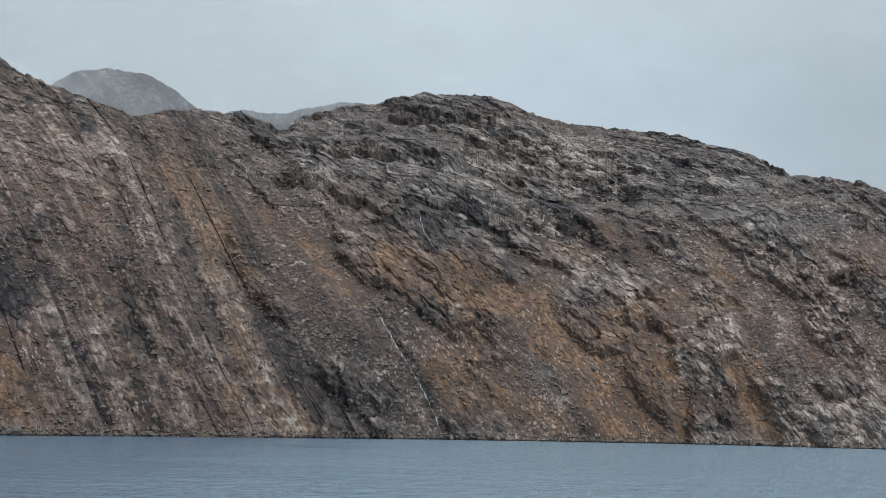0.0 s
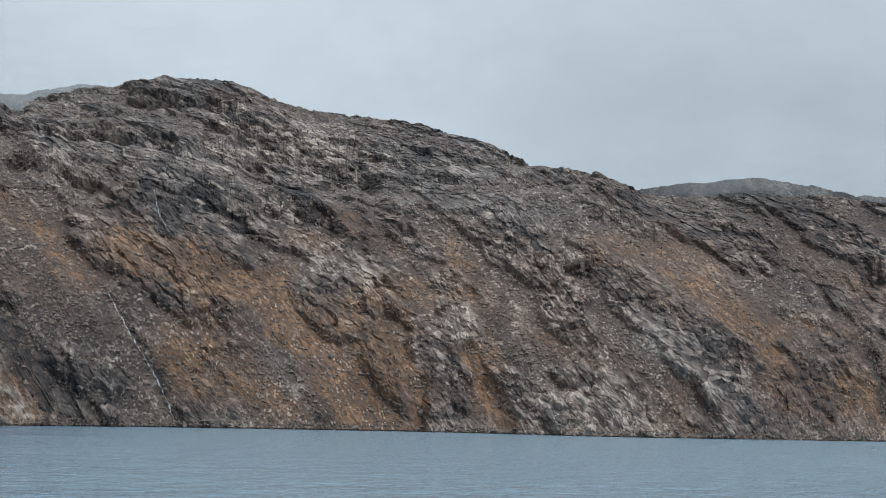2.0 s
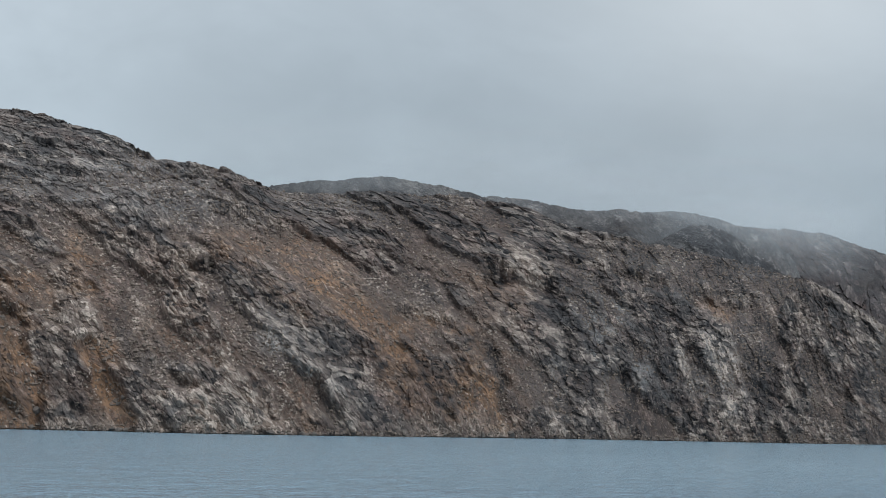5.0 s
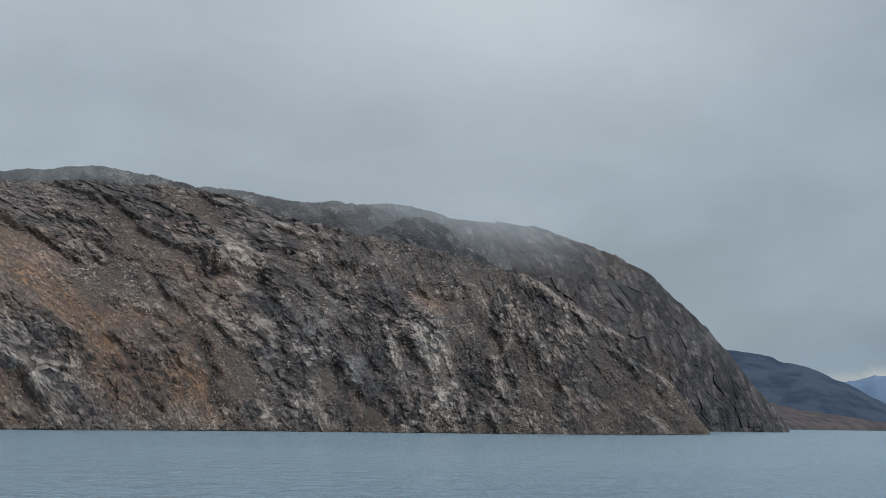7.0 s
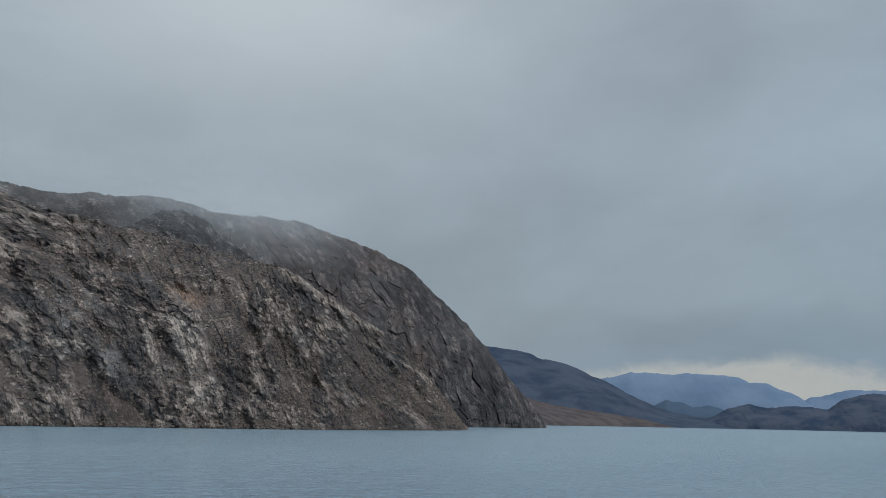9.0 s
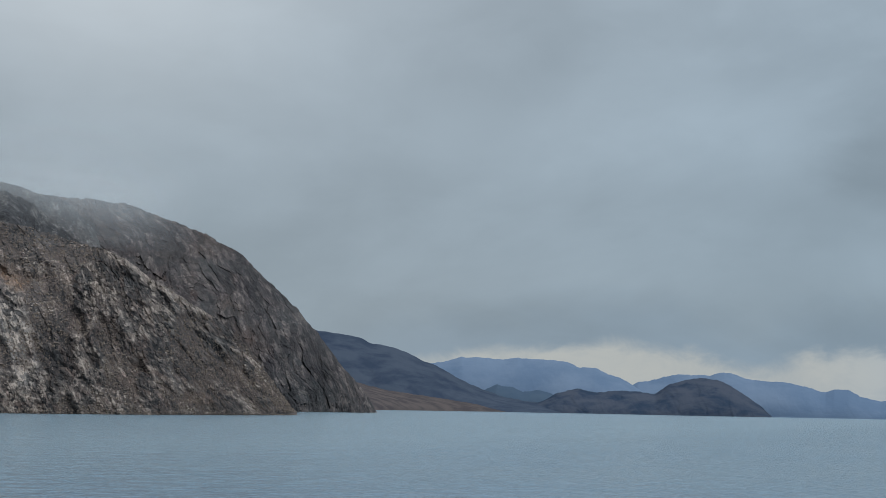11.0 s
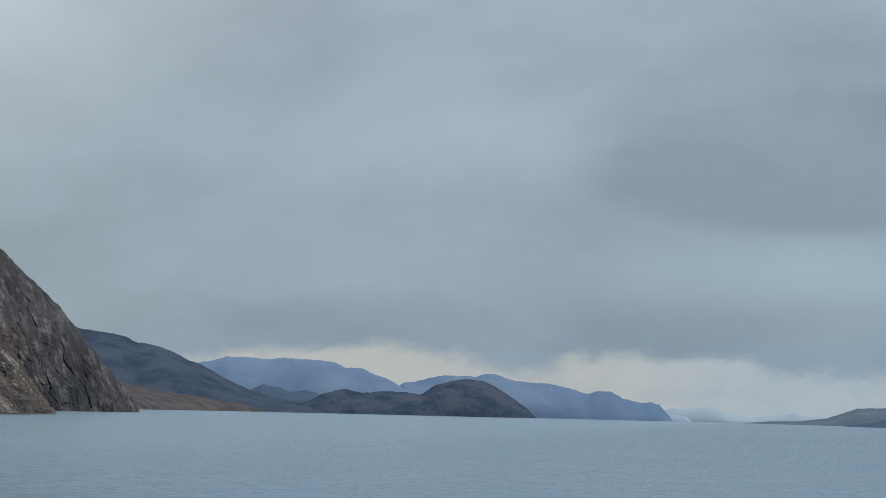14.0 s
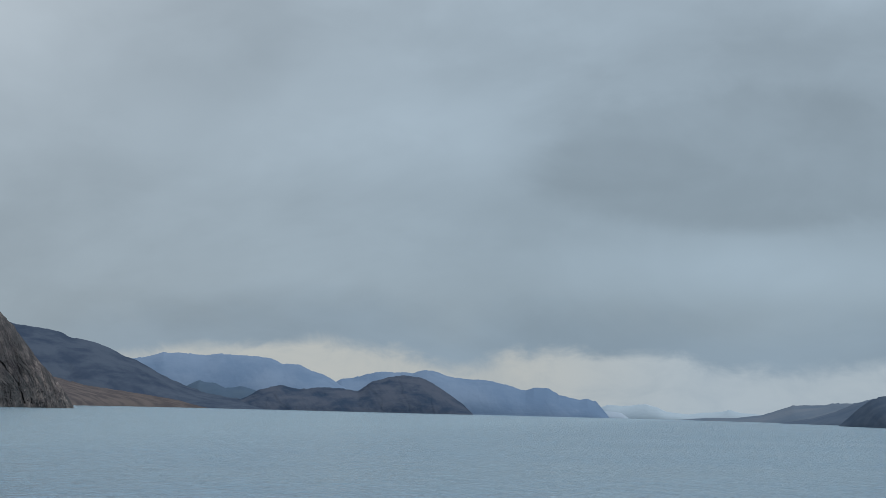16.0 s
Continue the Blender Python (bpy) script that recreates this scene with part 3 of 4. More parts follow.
    dark += bare * (0.46 * np.clip((0.30 - o2) * 8, 0, 1) + 0.60 * np.clip((0.26 - o3) * 8, 0, 1) + 0.30 * np.clip((0.3 - o1) * 8, 0, 1) + 0.15 * np.clip((0.3 - o0) * 8, 0, 1))
    dark += firm * (0.40 * np.clip((0.30 - hue[1]) * 7, 0, 1) + 0.30 * np.clip((0.25 - hue[2]) * 7, 0, 1)) * np.clip(0.4 + fbm(Q / 20, Z / 40, 3, 0.6, 59), 0, 1)
    dark += 0.45 * np.clip(fbm(Q / 15, Z / 40, 4, 0.6, 81) - 0.25, 0, 1) + upper * (0.10 + 0.35 * np.clip(fbm(X / 25, Z / 9, 4, 0.6, 111), 0, 1))
    dark += (1 - bare) * (1 - 0.8 * smooth) * 0.40 * np.clip((0.24 - o5) * 8, 0, 1)
    # overall darkening by zone and azimuth: swung-round end, spur, parts of the middle
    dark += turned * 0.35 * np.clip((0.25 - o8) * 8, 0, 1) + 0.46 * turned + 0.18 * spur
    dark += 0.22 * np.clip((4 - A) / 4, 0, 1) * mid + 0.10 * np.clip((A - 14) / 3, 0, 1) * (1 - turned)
    rust += (spur * 0.30 + mid * 0.42) * np.clip(fbm(Q / 24, Z / 60, 4, 0.6, 71) + 0.05, 0, 1) + 0.20 * (mid + 0.5 * spur) * np.clip((o1 - 0.6) * 4, 0, 1)
    rust += spur * (0.27 + 0.30 * np.clip((np.abs(hue[0] - 0.5) - 0.22) * 5, 0, 1))
    rust += 0.10 * upper
    rust *= 1 - 0.35 * np.clip((A - 11) / 4, 0, 1)
    # the middle is darker again past azimuth 9
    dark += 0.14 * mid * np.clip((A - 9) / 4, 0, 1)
    # darker brow past azimuth 12, and the brown bluff under the summit
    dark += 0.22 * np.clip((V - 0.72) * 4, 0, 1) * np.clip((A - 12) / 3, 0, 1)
    dark += 0.46 * np.exp(-((A - 3.0) / 3.8) ** 2 - ((Z - 98) / 28) ** 2)
    slate += 0.5 * bare * np.clip((0.28 - o1) * 9, 0, 1) * (1 - spur) + 0.40 * np.clip(fbm(X / 45, Z / 30, 4, 0.55, 91), 0, 1) * (1 - 0.7 * spur) + 0.24 * upper
    slate += turned * 0.30 * np.clip((0.3 - np.abs(o4 - 0.5)) * 5, 0, 1)
    # light along the crest, painted pale where the wall's end stands against the headland
    pale += 0.95 * np.clip((V - 0.93) * 25, 0, 1) * np.clip((A - 27.4) / 0.6, 0, 1) * np.clip((30.8 - A) / 1.2, 0, 1)
    # where one mineral covers the face the others give way
    mineral[..., 1:] *= 1 - 0.7 * (drawn[..., :1] * (1 - np.clip(drawn[..., 1:3].max(-1, keepdims=True), 0, 1)))
    mineral[..., 0] *= 1 - 0.8 * drawn[..., 3]
    mineral[..., 2] = (mineral[..., 2] + 0.06) * (1 - 0.6 * np.clip(mineral[..., 1], 0, 1)) * (1 - 0.6 * np.clip(drawn[..., 1] + 0.7 * drawn[..., 3], 0, 1))
    # wave-washed foot and the wet band at the tide line
    foot = np.clip(1 - Z / (8 + 6 * np.exp(-((A - 13) / 6) ** 2)), 0, 1) * np.clip(0.5 + fbm(X / 12, Z / 8, 3, 0.6, 77), 0, 1)
    mineral[..., 1] += (0.5 + 0.35 * np.exp(-((A - 13) / 6) ** 2)) * foot * (1 - smooth)
    mineral[..., 2] += 0.7 * np.clip(1.2 - Z / 0.6, 0, 1)
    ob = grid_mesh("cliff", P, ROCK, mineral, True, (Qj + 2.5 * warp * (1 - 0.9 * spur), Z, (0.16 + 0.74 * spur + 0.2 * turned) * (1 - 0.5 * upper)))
    WALL.update(az=az, A=A, P=P, N=n2, top=int(np.argmin(np.abs(v - 1.0))), bare=bare)
    return tagged(ob, "long wall of brown and grey gneiss falling steeply into the fjord", "cliff", kind="structure")


def rock_features(X, Z, A, lie, D, mineral, smooth):
    """Clefts with shade painted in, ribs and stained or clean rock, each a line of azimuth and height on the wall."""
    order = np.argsort(A[:, 0])
    az0, x0 = A[order, 0], X[order, 0]

    def line(width, pts):
        # only the columns near the line are touched
        p = [(float(np.interp(a, az0, x0)), float(z)) for a, z in pts]
        lo, hi = min(q[0] for q in p) - 4 * width, max(q[0] for q in p) + 4 * width
        c0, c1 = np.searchsorted(x0, (lo, hi))
        s = slice(c0, max(c1, c0 + 1))
        wob = 0.45 * fbm(X[s] / 9, Z[s] / 9, 2, 0.5, 101) * min(width, 5.0)
        return s, stroke(X[s] + wob, Z[s] + 0.6 * wob, p, width)

    def cleft(width, depth, dark, *pts):
        s, k = line(width, pts)
        D[s] -= 0.6 * depth * k
        # painted shade in the cleft's depth, and wet rock, on the dark layer
        mineral[s, :, 2] += 0.7 * dark * np.clip(1.6 * k - 0.6, 0, 1)

    def rib(width, height, *pts):
        s, k = line(width, pts)
        D[s] += height * k

    def stain(layer, width, amount, *pts):
        s, k = line(width, pts)
        mineral[s, :, layer] += 1.2 * amount * k

    def chute(width, hollow, amount, *pts):
        """A tongue of loose rusty gravel that widens downhill, in a shallow hollow."""
        s, k = line(width, pts)
        k = np.clip(1.8 * k - 0.25, 0, 1)
        D[s] -= hollow * k
        smooth[s] += k
        mineral[s, :, 0] += amount * k

    def scarp(tall, *pts):
        """A ledge with an upright face below it, along a line."""
        p = [(float(np.interp(a, az0, x0)), float(z)) for a, z in pts]
        c0, c1 = np.searchsorted(x0, (p[0][0] - 6, p[-1][0] + 6))
        s = slice(c0, c1)
        edge = np.interp(X[s], [q[0] for q in p], [q[1] for q in p]) + 1.6 * fbm(X[s] / 8, Z[s] / 60, 3, 0.6, 131) + 1.0 * np.floor(2.2 * vnoise(X[s] / 5, X[s] * 0, 132))
        ends = np.clip((X[s] - p[0][0] + 6) / 6, 0, 1) * np.clip((p[-1][0] + 6 - X[s]) / 6, 0, 1)
        below = edge - Z[s]
        cut = np.where(below < tall, np.clip(below / tall, 0, 1), np.clip(1 - (below - tall) / (1.4 * tall), 0, 1))
        D[s] -= 0.52 * np.minimum(lie[s], 1.5) * tall * ends * cut
        face = ends * (below > 0) * np.clip(1.15 - below / tall, 0, 1)
        flute, own = facets(X[s] / 2.9 + 0.25 * fbm(X[s] / 4, Z[s] / 6, 2, 0.5, 134), Z[s] / 13, 133, 0.5, 0.1)
        D[s] += face * 1.9 * flute
        # colour: face darker below the ledge, some flutes paler, a paler lip above
        shown = np.clip(face * 3, 0, 1)
        mineral[s, :, 2] += shown * (0.10 + 0.35 * (own < 0.28))
        mineral[s, :, 1] += shown * 0.55 * (own > 0.62)
        mineral[s, :, 1] += 0.35 * ends * np.exp(-((below + 1.2) / 1.2) ** 2)

    scarp(15, (0.3, 105), (1.2, 106), (2.3, 106.5), (3.4, 107), (4.2, 104))
    scarp(9, (-2.9, 132), (-1.8, 131), (-0.6, 131), (0.6, 131))
    scarp(20, (0.6, 151), (2.1, 152), (3.6, 151), (5.2, 142))
    scarp(12, (1.2, 129), (2.6, 131), (4.2, 130), (5.4, 124))
    scarp(10, (-1.4, 163), (0.0, 165), (1.3, 164))
    scarp(8, (-4.6, 112), (-3.6, 110), (-2.6, 102))
    scarp(7, (5.6, 137), (6.6, 134), (7.6, 128))
    scarp(10, (11.4, 117), (12.4, 112), (13.4, 103))
    scarp(14, (19.1, 96), (19.9, 99), (20.7, 93))
    scarp(11, (24.7, 91), (25.4, 92), (26.3, 91))
    scarp(6, (21.4, 108), (22.8, 104), (24.0, 99))
    scarp(7, (16.8, 64), (17.5, 63), (18.1, 59))
    # the spur's shadowed flank, its shade painted by the dark amounts
    cleft(4, 7, .1, (-7.65, 103), (-6.8, 83), (-6.10, 67))
    cleft(4, 7, .30, (-6.10, 67), (-5.60, 50), (-4.78, 40), (-3.96, 29), (-3.29, 17), (-2.70, 3))
    cleft(3.5, 10, .85, (-6.1, 60), (-6.01, 58), (-5.76, 53), (-5.35, 48), (-4.94, 42))
    cleft(3.5, 6, .8, (-8.85, 44), (-8.67, 35), (-8.36, 27), (-8.16, 23))
    cleft(3, 5, .9, (-8.19, 33), (-8.13, 26))
    cleft(5, 5, .7, (-12.08, 51), (-11.68, 45), (-11.65, 38))
    cleft(3, 4, .6, (-10.77, 29), (-10.04, 17), (-9.46, 6), (-9.20, 1))
    cleft(2.5, 2, .5, (-12.38, 78), (-11.73, 61), (-11.23, 50))
    cleft(5, 6, .9, (-0.65, 91), (-0.40, 85), (-0.15, 79))
    cleft(4, 5, .95, (-1.76, 45), (-1.43, 37), (-1.01, 29), (-0.52, 19), (-0.19, 12), (0.15, 3))
    cleft(4, 3, .4, (-2.28, 64), (-1.30, 53), (-0.33, 45))
    cleft(5, 5, .9, (1.45, 91), (1.61, 85))
    cleft(3, 3, .6, (3.27, 96), (4.07, 95), (4.79, 100))
    cleft(2.5, 4, .7, (4.95, 98), (5.13, 77))
    cleft(3, 3, .5, (4.23, 94), (4.48, 84))
    cleft(2.5, 4, .7, (2.96, 34), (3.29, 21), (3.71, 10), (4.03, 2))
    cleft(4, 3, .6, (5.87, 45), (6.20, 34))
    cleft(5, 3, .7, (6.26, 148), (6.74, 137), (6.98, 131))
    cleft(5, 3, .6, (-2.95, 129), (-2.38, 128))
    cleft(9, 3, .35, (0.54, 101), (1.34, 102), (2.31, 103), (3.27, 104))
    cleft(4, 3, .4, (-2.24, 144), (-1.10, 129), (-0.44, 119))
    cleft(2.2, 5, .8, (-8.51, 115), (-7.91, 91), (-7.22, 67), (-6.87, 54), (-6.18, 32))
    cleft(2.2, 5, .7, (-9.49, 95), (-8.87, 66), (-8.43, 50), (-7.57, 24))
    cleft(1.6, 4, .8, (-5.68, 21), (-5.17, 11), (-4.99, 2))
    cleft(1.6, 4, .8, (-6.92, 15), (-6.64, 2))
    cleft(4, 6, .9, (19.13, 48), (19.38, 36), (19.54, 25), (19.66, 14))
    cleft(3, 4, .8, (14.75, 14), (15.15, 6), (15.47, 1))
    cleft(3, 4, .6, (19.15, 93), (19.47, 80))
    cleft(6, 6, .35, (20.46, 102), (20.95, 73), (21.13, 54), (21.39, 24), (21.49, 3))
    cleft(4, 3, .6, (18.35, 52), (18.82, 44), (19.29, 39))
    cleft(4, 3, .8, (15.56, 79), (15.84, 72))
    cleft(2.5, 3, .5, (22.67, 43), (22.99, 25), (23.31, 5))
    cleft(3, 3, .4, (11.40, 74), (12.86, 53), (14.47, 34), (15.28, 22))
    cleft(2.5, 3, .5, (16.46, 58), (17.29, 31), (18.10, 10))
    cleft(3, 3, .5, (20.53, 40), (20.85, 24), (21.25, 12))
    cleft(4, 3, .7, (24.65, 91), (25.05, 90), (25.98, 90))
    cleft(5, 4, .9, (30.66, 47), (31.10, 38))
    cleft(3, 3, .5, (27.28, 56), (27.63, 28), (28.27, 10))
    cleft(3, 3, .5, (28.46, 43), (28.94, 26))
    cleft(2, 2, .5, (23.53, 65), (23.88, 45), (24.38, 20), (25.18, 1))
    cleft(2, 2, .5, (22.30, 56), (22.98, 25), (23.64, 2))
    cleft(3, 3, .5, (26.72, 70), (26.97, 55))
    cleft(3, 3, .4, (21.03, 74), (21.39, 48), (21.45, 18), (21.48, 1))
    cleft(3, 3, .5, (22.23, 92), (22.71, 85))
    cleft(3, 2, .5, (31.93, 27), (32.48, 8))
    rib(22, 7, (-8.91, 121), (-7.72, 78), (-6.52, 40), (-5.47, 3))
    rib(9, 4, (7.13, 47), (7.92, 40))
    rib(6, 3, (6.05, 28), (6.53, 25))
    rib(8, 4, (-3.95, 106), (-3.21, 92))
    rib(9, 3, (1.21, 85), (1.86, 72), (2.85, 56))
    rib(13, 6, (19.38, 94), (20.47, 86))
    rib(7, 4, (11.94, 116), (12.51, 104))
    rib(9, 3, (17.24, 62), (17.87, 56))
    rib(12, 3, (14.16, 33), (15.60, 14), (16.40, 3))
    rib(9, 3, (19.93, 23), (21.02, 7))
    rib(8, 3, (25.16, 67), (25.93, 21))
    rib(10, 4, (28.00, 100), (29.27, 81), (30.84, 60), (32.08, 31))
    rib(7, 3, (25.05, 86), (25.84, 80))
    # rust
    stain(0, 6, 1.3, (-7.20, 93), (-6.77, 76), (-6.2, 62))
    stain(0, 12, .6, (-1.33, 70), (-0.37, 66), (0.93, 58))
    stain(0, 8, .7, (-0.06, 30), (0.19, 23))
    stain(0, 10, .6, (0.60, 19), (1.48, 15))
    stain(0, 5, 1.0, (5.87, 51), (6.36, 34), (6.61, 20), (6.87, 2))
    stain(0, 10, .55, (5.07, 53), (5.57, 34), (6.06, 20), (6.39, 4))
    stain(0, 14, .5, (3.98, 37), (4.80, 19), (5.45, 4))
    stain(0, 10, .45, (2.84, 58), (3.66, 42))
    stain(0, 9, 1.0, (-12.4, 12), (-11.22, 5))
    stain(2, 14, .45, (-4.4, 38), (-2.8, 22), (-1.7, 6))
    stain(2, 3, .6, (-12.6, 66), (-11.9, 40))
    stain(0, 5, .7, (7.57, 86), (7.90, 63))
    stain(0, 4, .8, (4.39, 97), (4.72, 89))
    stain(0, 6, .6, (3.45, 84), (3.93, 82))
    stain(0, 6, .6, (-4.07, 13), (-3.66, 5))
    stain(0, 4, .55, (8.55, 33), (8.89, 8))
    stain(0, 4, .6, (11.12, 12), (11.27, 6))
    stain(0, 7, .4, (-5.03, 83), (-3.90, 77), (-2.91, 58))
    stain(0, 8, .5, (-8.25, 105), (-7.60, 92))
    stain(0, 4, .5, (-5.90, 16), (-5.56, 6))
    stain(0, 7, .55, (11.52, 90), (13.15, 65), (14.28, 52))
    stain(0, 5, .9, (17.01, 59), (17.87, 60))
    stain(0, 8, .65, (16.33, 47), (16.82, 31), (17.31, 15))
    stain(0, 10, .65, (18.54, 22), (19.33, 11))
    stain(0, 7, .5, (14.04, 19), (14.53, 4))
    stain(0, 9, .4, (19.08, 83), (20.17, 82))
    stain(0, 10, .45, (14.68, 86), (15.68, 57))
    stain(0, 5, 1.3, (25.14, 82), (25.70, 74))
    stain(0, 8, .45, (30.42, 11), (31.03, 6))
    stain(0, 7, .4, (28.87, 27), (29.34, 17))
    stain(0, 6, 0.55, (-6.55, 54), (-5.9, 36), (-5.4, 18), (-5.0, 4))
    # clean pale rock
    stain(1, 2.5, 1.0, (3.37, 20), (3.87, 9))
    stain(1, 5, .9, (7.68, 45), (8.16, 40))
    stain(1, 8, .5, (6.97, 47), (7.14, 36))
    stain(1, 3, .8, (9.31, 61), (9.63, 46))
    stain(1, 4, .8, (3.55, 63), (3.86, 70))
    stain(1, 8, .5, (2.10, 153), (3.54, 154))
    stain(1, 5, .8, (0.96, 87), (1.46, 78))
    stain(1, 1.0, 1, (-1.80, 44), (-1.26, 32), (-0.77, 27))
    stain(1, 2, .9, (-0.67, 16), (-0.09, 4))
    stain(1, 2, .9, (-7.12, 6), (-6.95, 3))
    stain(1, 2, .7, (-10.91, 37), (-10.76, 32))
    stain(1, 6, .8, (11.50, 10), (11.81, 2))
    stain(1, 7, .6, (-3.88, 112), (-3.13, 92))
    stain(1, 7, .45, (-6.55, 53), (-5.87, 33), (-5.34, 14), (-4.99, 3))
    stain(1, 5, .4, (-9.69, 112), (-8.85, 89), (-7.84, 62))
    stain(1, 12, .35, (-12.18, 111), (-11.55, 104), (-10.60, 99))
    stain(1, 9, .35, (1.32, 127), (2.76, 134), (4.20, 134))
    stain(1, 4, .7, (9.55, 51), (9.78, 46))
    stain(1, 5, .5, (-4.69, 6), (-3.41, 2))
    stain(1, 4, .5, (2.35, 70), (1.40, 64))
    stain(1, 6, .6, (15.28, 22), (15.63, 1))
    stain(1, 8, .5, (11.40, 6), (13.29, 2))
    stain(1, 7, .6, (19.99, 102), (20.55, 92))
    stain(1, 5, .7, (12.02, 114), (12.43, 105))
    stain(1, 5, .8, (20.86, 15), (21.18, 4))
    stain(1, 6, .4, (14.15, 38), (15.43, 24))
    stain(1, 8, .5, (17.94, 8), (19.49, 4))
    stain(1, 5, .5, (9.52, 7), (10.16, 0))
    stain(1, 6, .4, (14.70, 80), (15.50, 68))
    stain(1, 4, .6, (17.24, 62), (17.71, 60))
    # these two: light on the crest of the wall's end, painted as pale lines
    stain(1, 4, .7, (27.9, 103), (28.5, 93), (29.11, 84), (29.9, 73))
    stain(1, 6, .35, (29.11, 85), (30.68, 64), (31.93, 35), (32.71, 10))
    stain(1, 5, .5, (27.29, 49), (28.10, 25))
    stain(1, 4, .5, (29.18, 27), (29.42, 17))
    stain(1, 5, .45, (25.79, 9), (29.20, 2))
    stain(1, 3, .5, (26.45, 94), (26.78, 78))
    stain(1, 4, 1.5, (25.26, 57), (25.59, 40), (25.93, 21))
    stain(1, 3, .6, (24.40, 56), (24.60, 36))
    # blue-grey slabs
    stain(3, 6, 1.5, (25.26, 57), (25.59, 40), (25.93, 21))
    stain(3, 3, .8, (25.10, 60), (25.51, 47))
    stain(3, 3, .8, (24.33, 52), (24.51, 39))
    stain(3, 5, .6, (22.57, 77), (22.91, 64))
    stain(3, 3, .9, (23.27, 38), (23.52, 26))
    stain(3, 8, .5, (21.66, 68), (22.33, 43))
    stain(3, 5, .8, (-0.72, 88), (-0.15, 79))
    stain(3, 25, .45, (-4.64, 145), (-2.39, 131), (-0.44, 119))
    stain(3, 25, .45, (4.99, 140), (7.38, 132), (9.74, 121))
    stain(3, 18, .5, (-5.38, 29), (-2.84, 25), (-2.02, 16))
    stain(3, 8, .6, (4.58, 68), (4.89, 77))
    stain(3, 9, .5, (2.88, 32), (3.53, 23))
    stain(3, 12, .5, (9.48, 36), (10.42, 17))
    stain(3, 9, .6, (13.52, 40), (14.65, 26))
    stain(3, 20, .4, (21.73, 68), (23.28, 44))
    stain(3, 4, .9, (17.93, 20), (18.39, 17))
    # gravel chutes
    chute(4.2, 1.5, 1.5, (5.95, 48), (6.30, 36), (6.60, 24), (6.70, 10), (6.87, 0.4))
    chute(8, 1.5, 0.95, (2.68, 58), (3.51, 39), (4.48, 23), (5.61, 2))
    chute(7, 0.5, 1.0, (4.6, 14), (5.3, 6), (5.9, 0.5))
    chute(3.6, 1.0, 1.1, (8.08, 35), (8.56, 23), (9.12, 9), (9.43, 1.3))
    chute(5, 1.0, 0.8, (1.56, 61), (2.38, 49), (3.0, 38))
    chute(5, 1.0, 0.6, (14.4, 70), (15.73, 55), (16.6, 40))
    chute(4, 0.8, .45, (-3.6, 74), (-3.0, 62), (-2.3, 52))
    chute(6, 0.8, .30, (12.2, 92), (13.48, 82), (14.8, 68))
    chute(7, 0.6, .20, (22.6, 30), (23.6, 12), (24.2, 2))
    # tan and rust washes
    stain(0, 9, .55, (0.64, 39), (1.95, 20), (2.92, 9))
    stain(0, 12, .45, (-1.33, 70), (0.28, 62), (1.57, 54))
    stain(0, 12, .62, (13.48, 90), (15.73, 55), (17.33, 30), (17.98, 14))
    stain(0, 10, .68, (18.52, 51), (19.0, 30), (19.37, 9))
    stain(0, 12, .30, (5.86, 59), (6.66, 44))
    stain(0, 5, .85, (-6.08, 53), (-5.56, 35), (-4.88, 18), (-4.05, 2))
    stain(1, 3, .70, (-5.95, 53), (-5.43, 35), (-4.75, 18), (-4.0, 2))
    stain(1, 6, .45, (6.62, 91), (8.98, 81), (11.01, 65))
    stain(1, 9, .40, (13.0, 48), (13.94, 39), (14.74, 25), (15.54, 10))
    stain(3, 10, .45, (13.0, 48), (13.94, 39), (14.74, 25), (15.54, 10))
    # the gully's shade, painted as a dark line
    stain(2, 5, .35, (11.54, 74), (12.64, 66), (13.91, 50), (14.71, 38), (15.4, 26))
    stain(1, 5, .8, (11.04, 14), (11.35, 1), (11.8, 14), (11.96, 1))
    stain(1, 5, .8, (11.28, 12), (12.23, 1), (12.8, 11), (13.43, 3))
    stain(1, 4, .7, (17.0, 58), (18.12, 58))
    stain(0, 4, .6, (16.9, 54), (18.2, 53))
    stain(1, 5, .6, (20.14, 8), (21.23, 5))
    stain(1, 12, .30, (1.2, 146), (2.6, 147), (4.0, 141))
    stain(1, 14, .25, (1.6, 128), (3.4, 131), (5.0, 126))
    rib(8, 3, (13.2, 47), (14.1, 37), (14.9, 23), (15.7, 6))
    rib(6, 4, (11.1, 12), (11.9, 8), (12.6, 6))
    rib(8, 5, (-4.3, 112), (-3.3, 96))
    cleft(4, 3.5, .35, (12.0, 72), (13.0, 61), (14.2, 44), (15.1, 30), (16.0, 8))
    cleft(3, 6, .9, (19.16, 40), (19.57, 26))
    cleft(3, 5, .8, (18.15, 18), (18.3, 13))
    cleft(7, 7, .5, (20.46, 92), (21.14, 58), (22.14, 22))
    cleft(5, 6, .7, (19.0, 93), (19.35, 80))
    cleft(4, 7, .8, (1.28, 93), (1.69, 83))


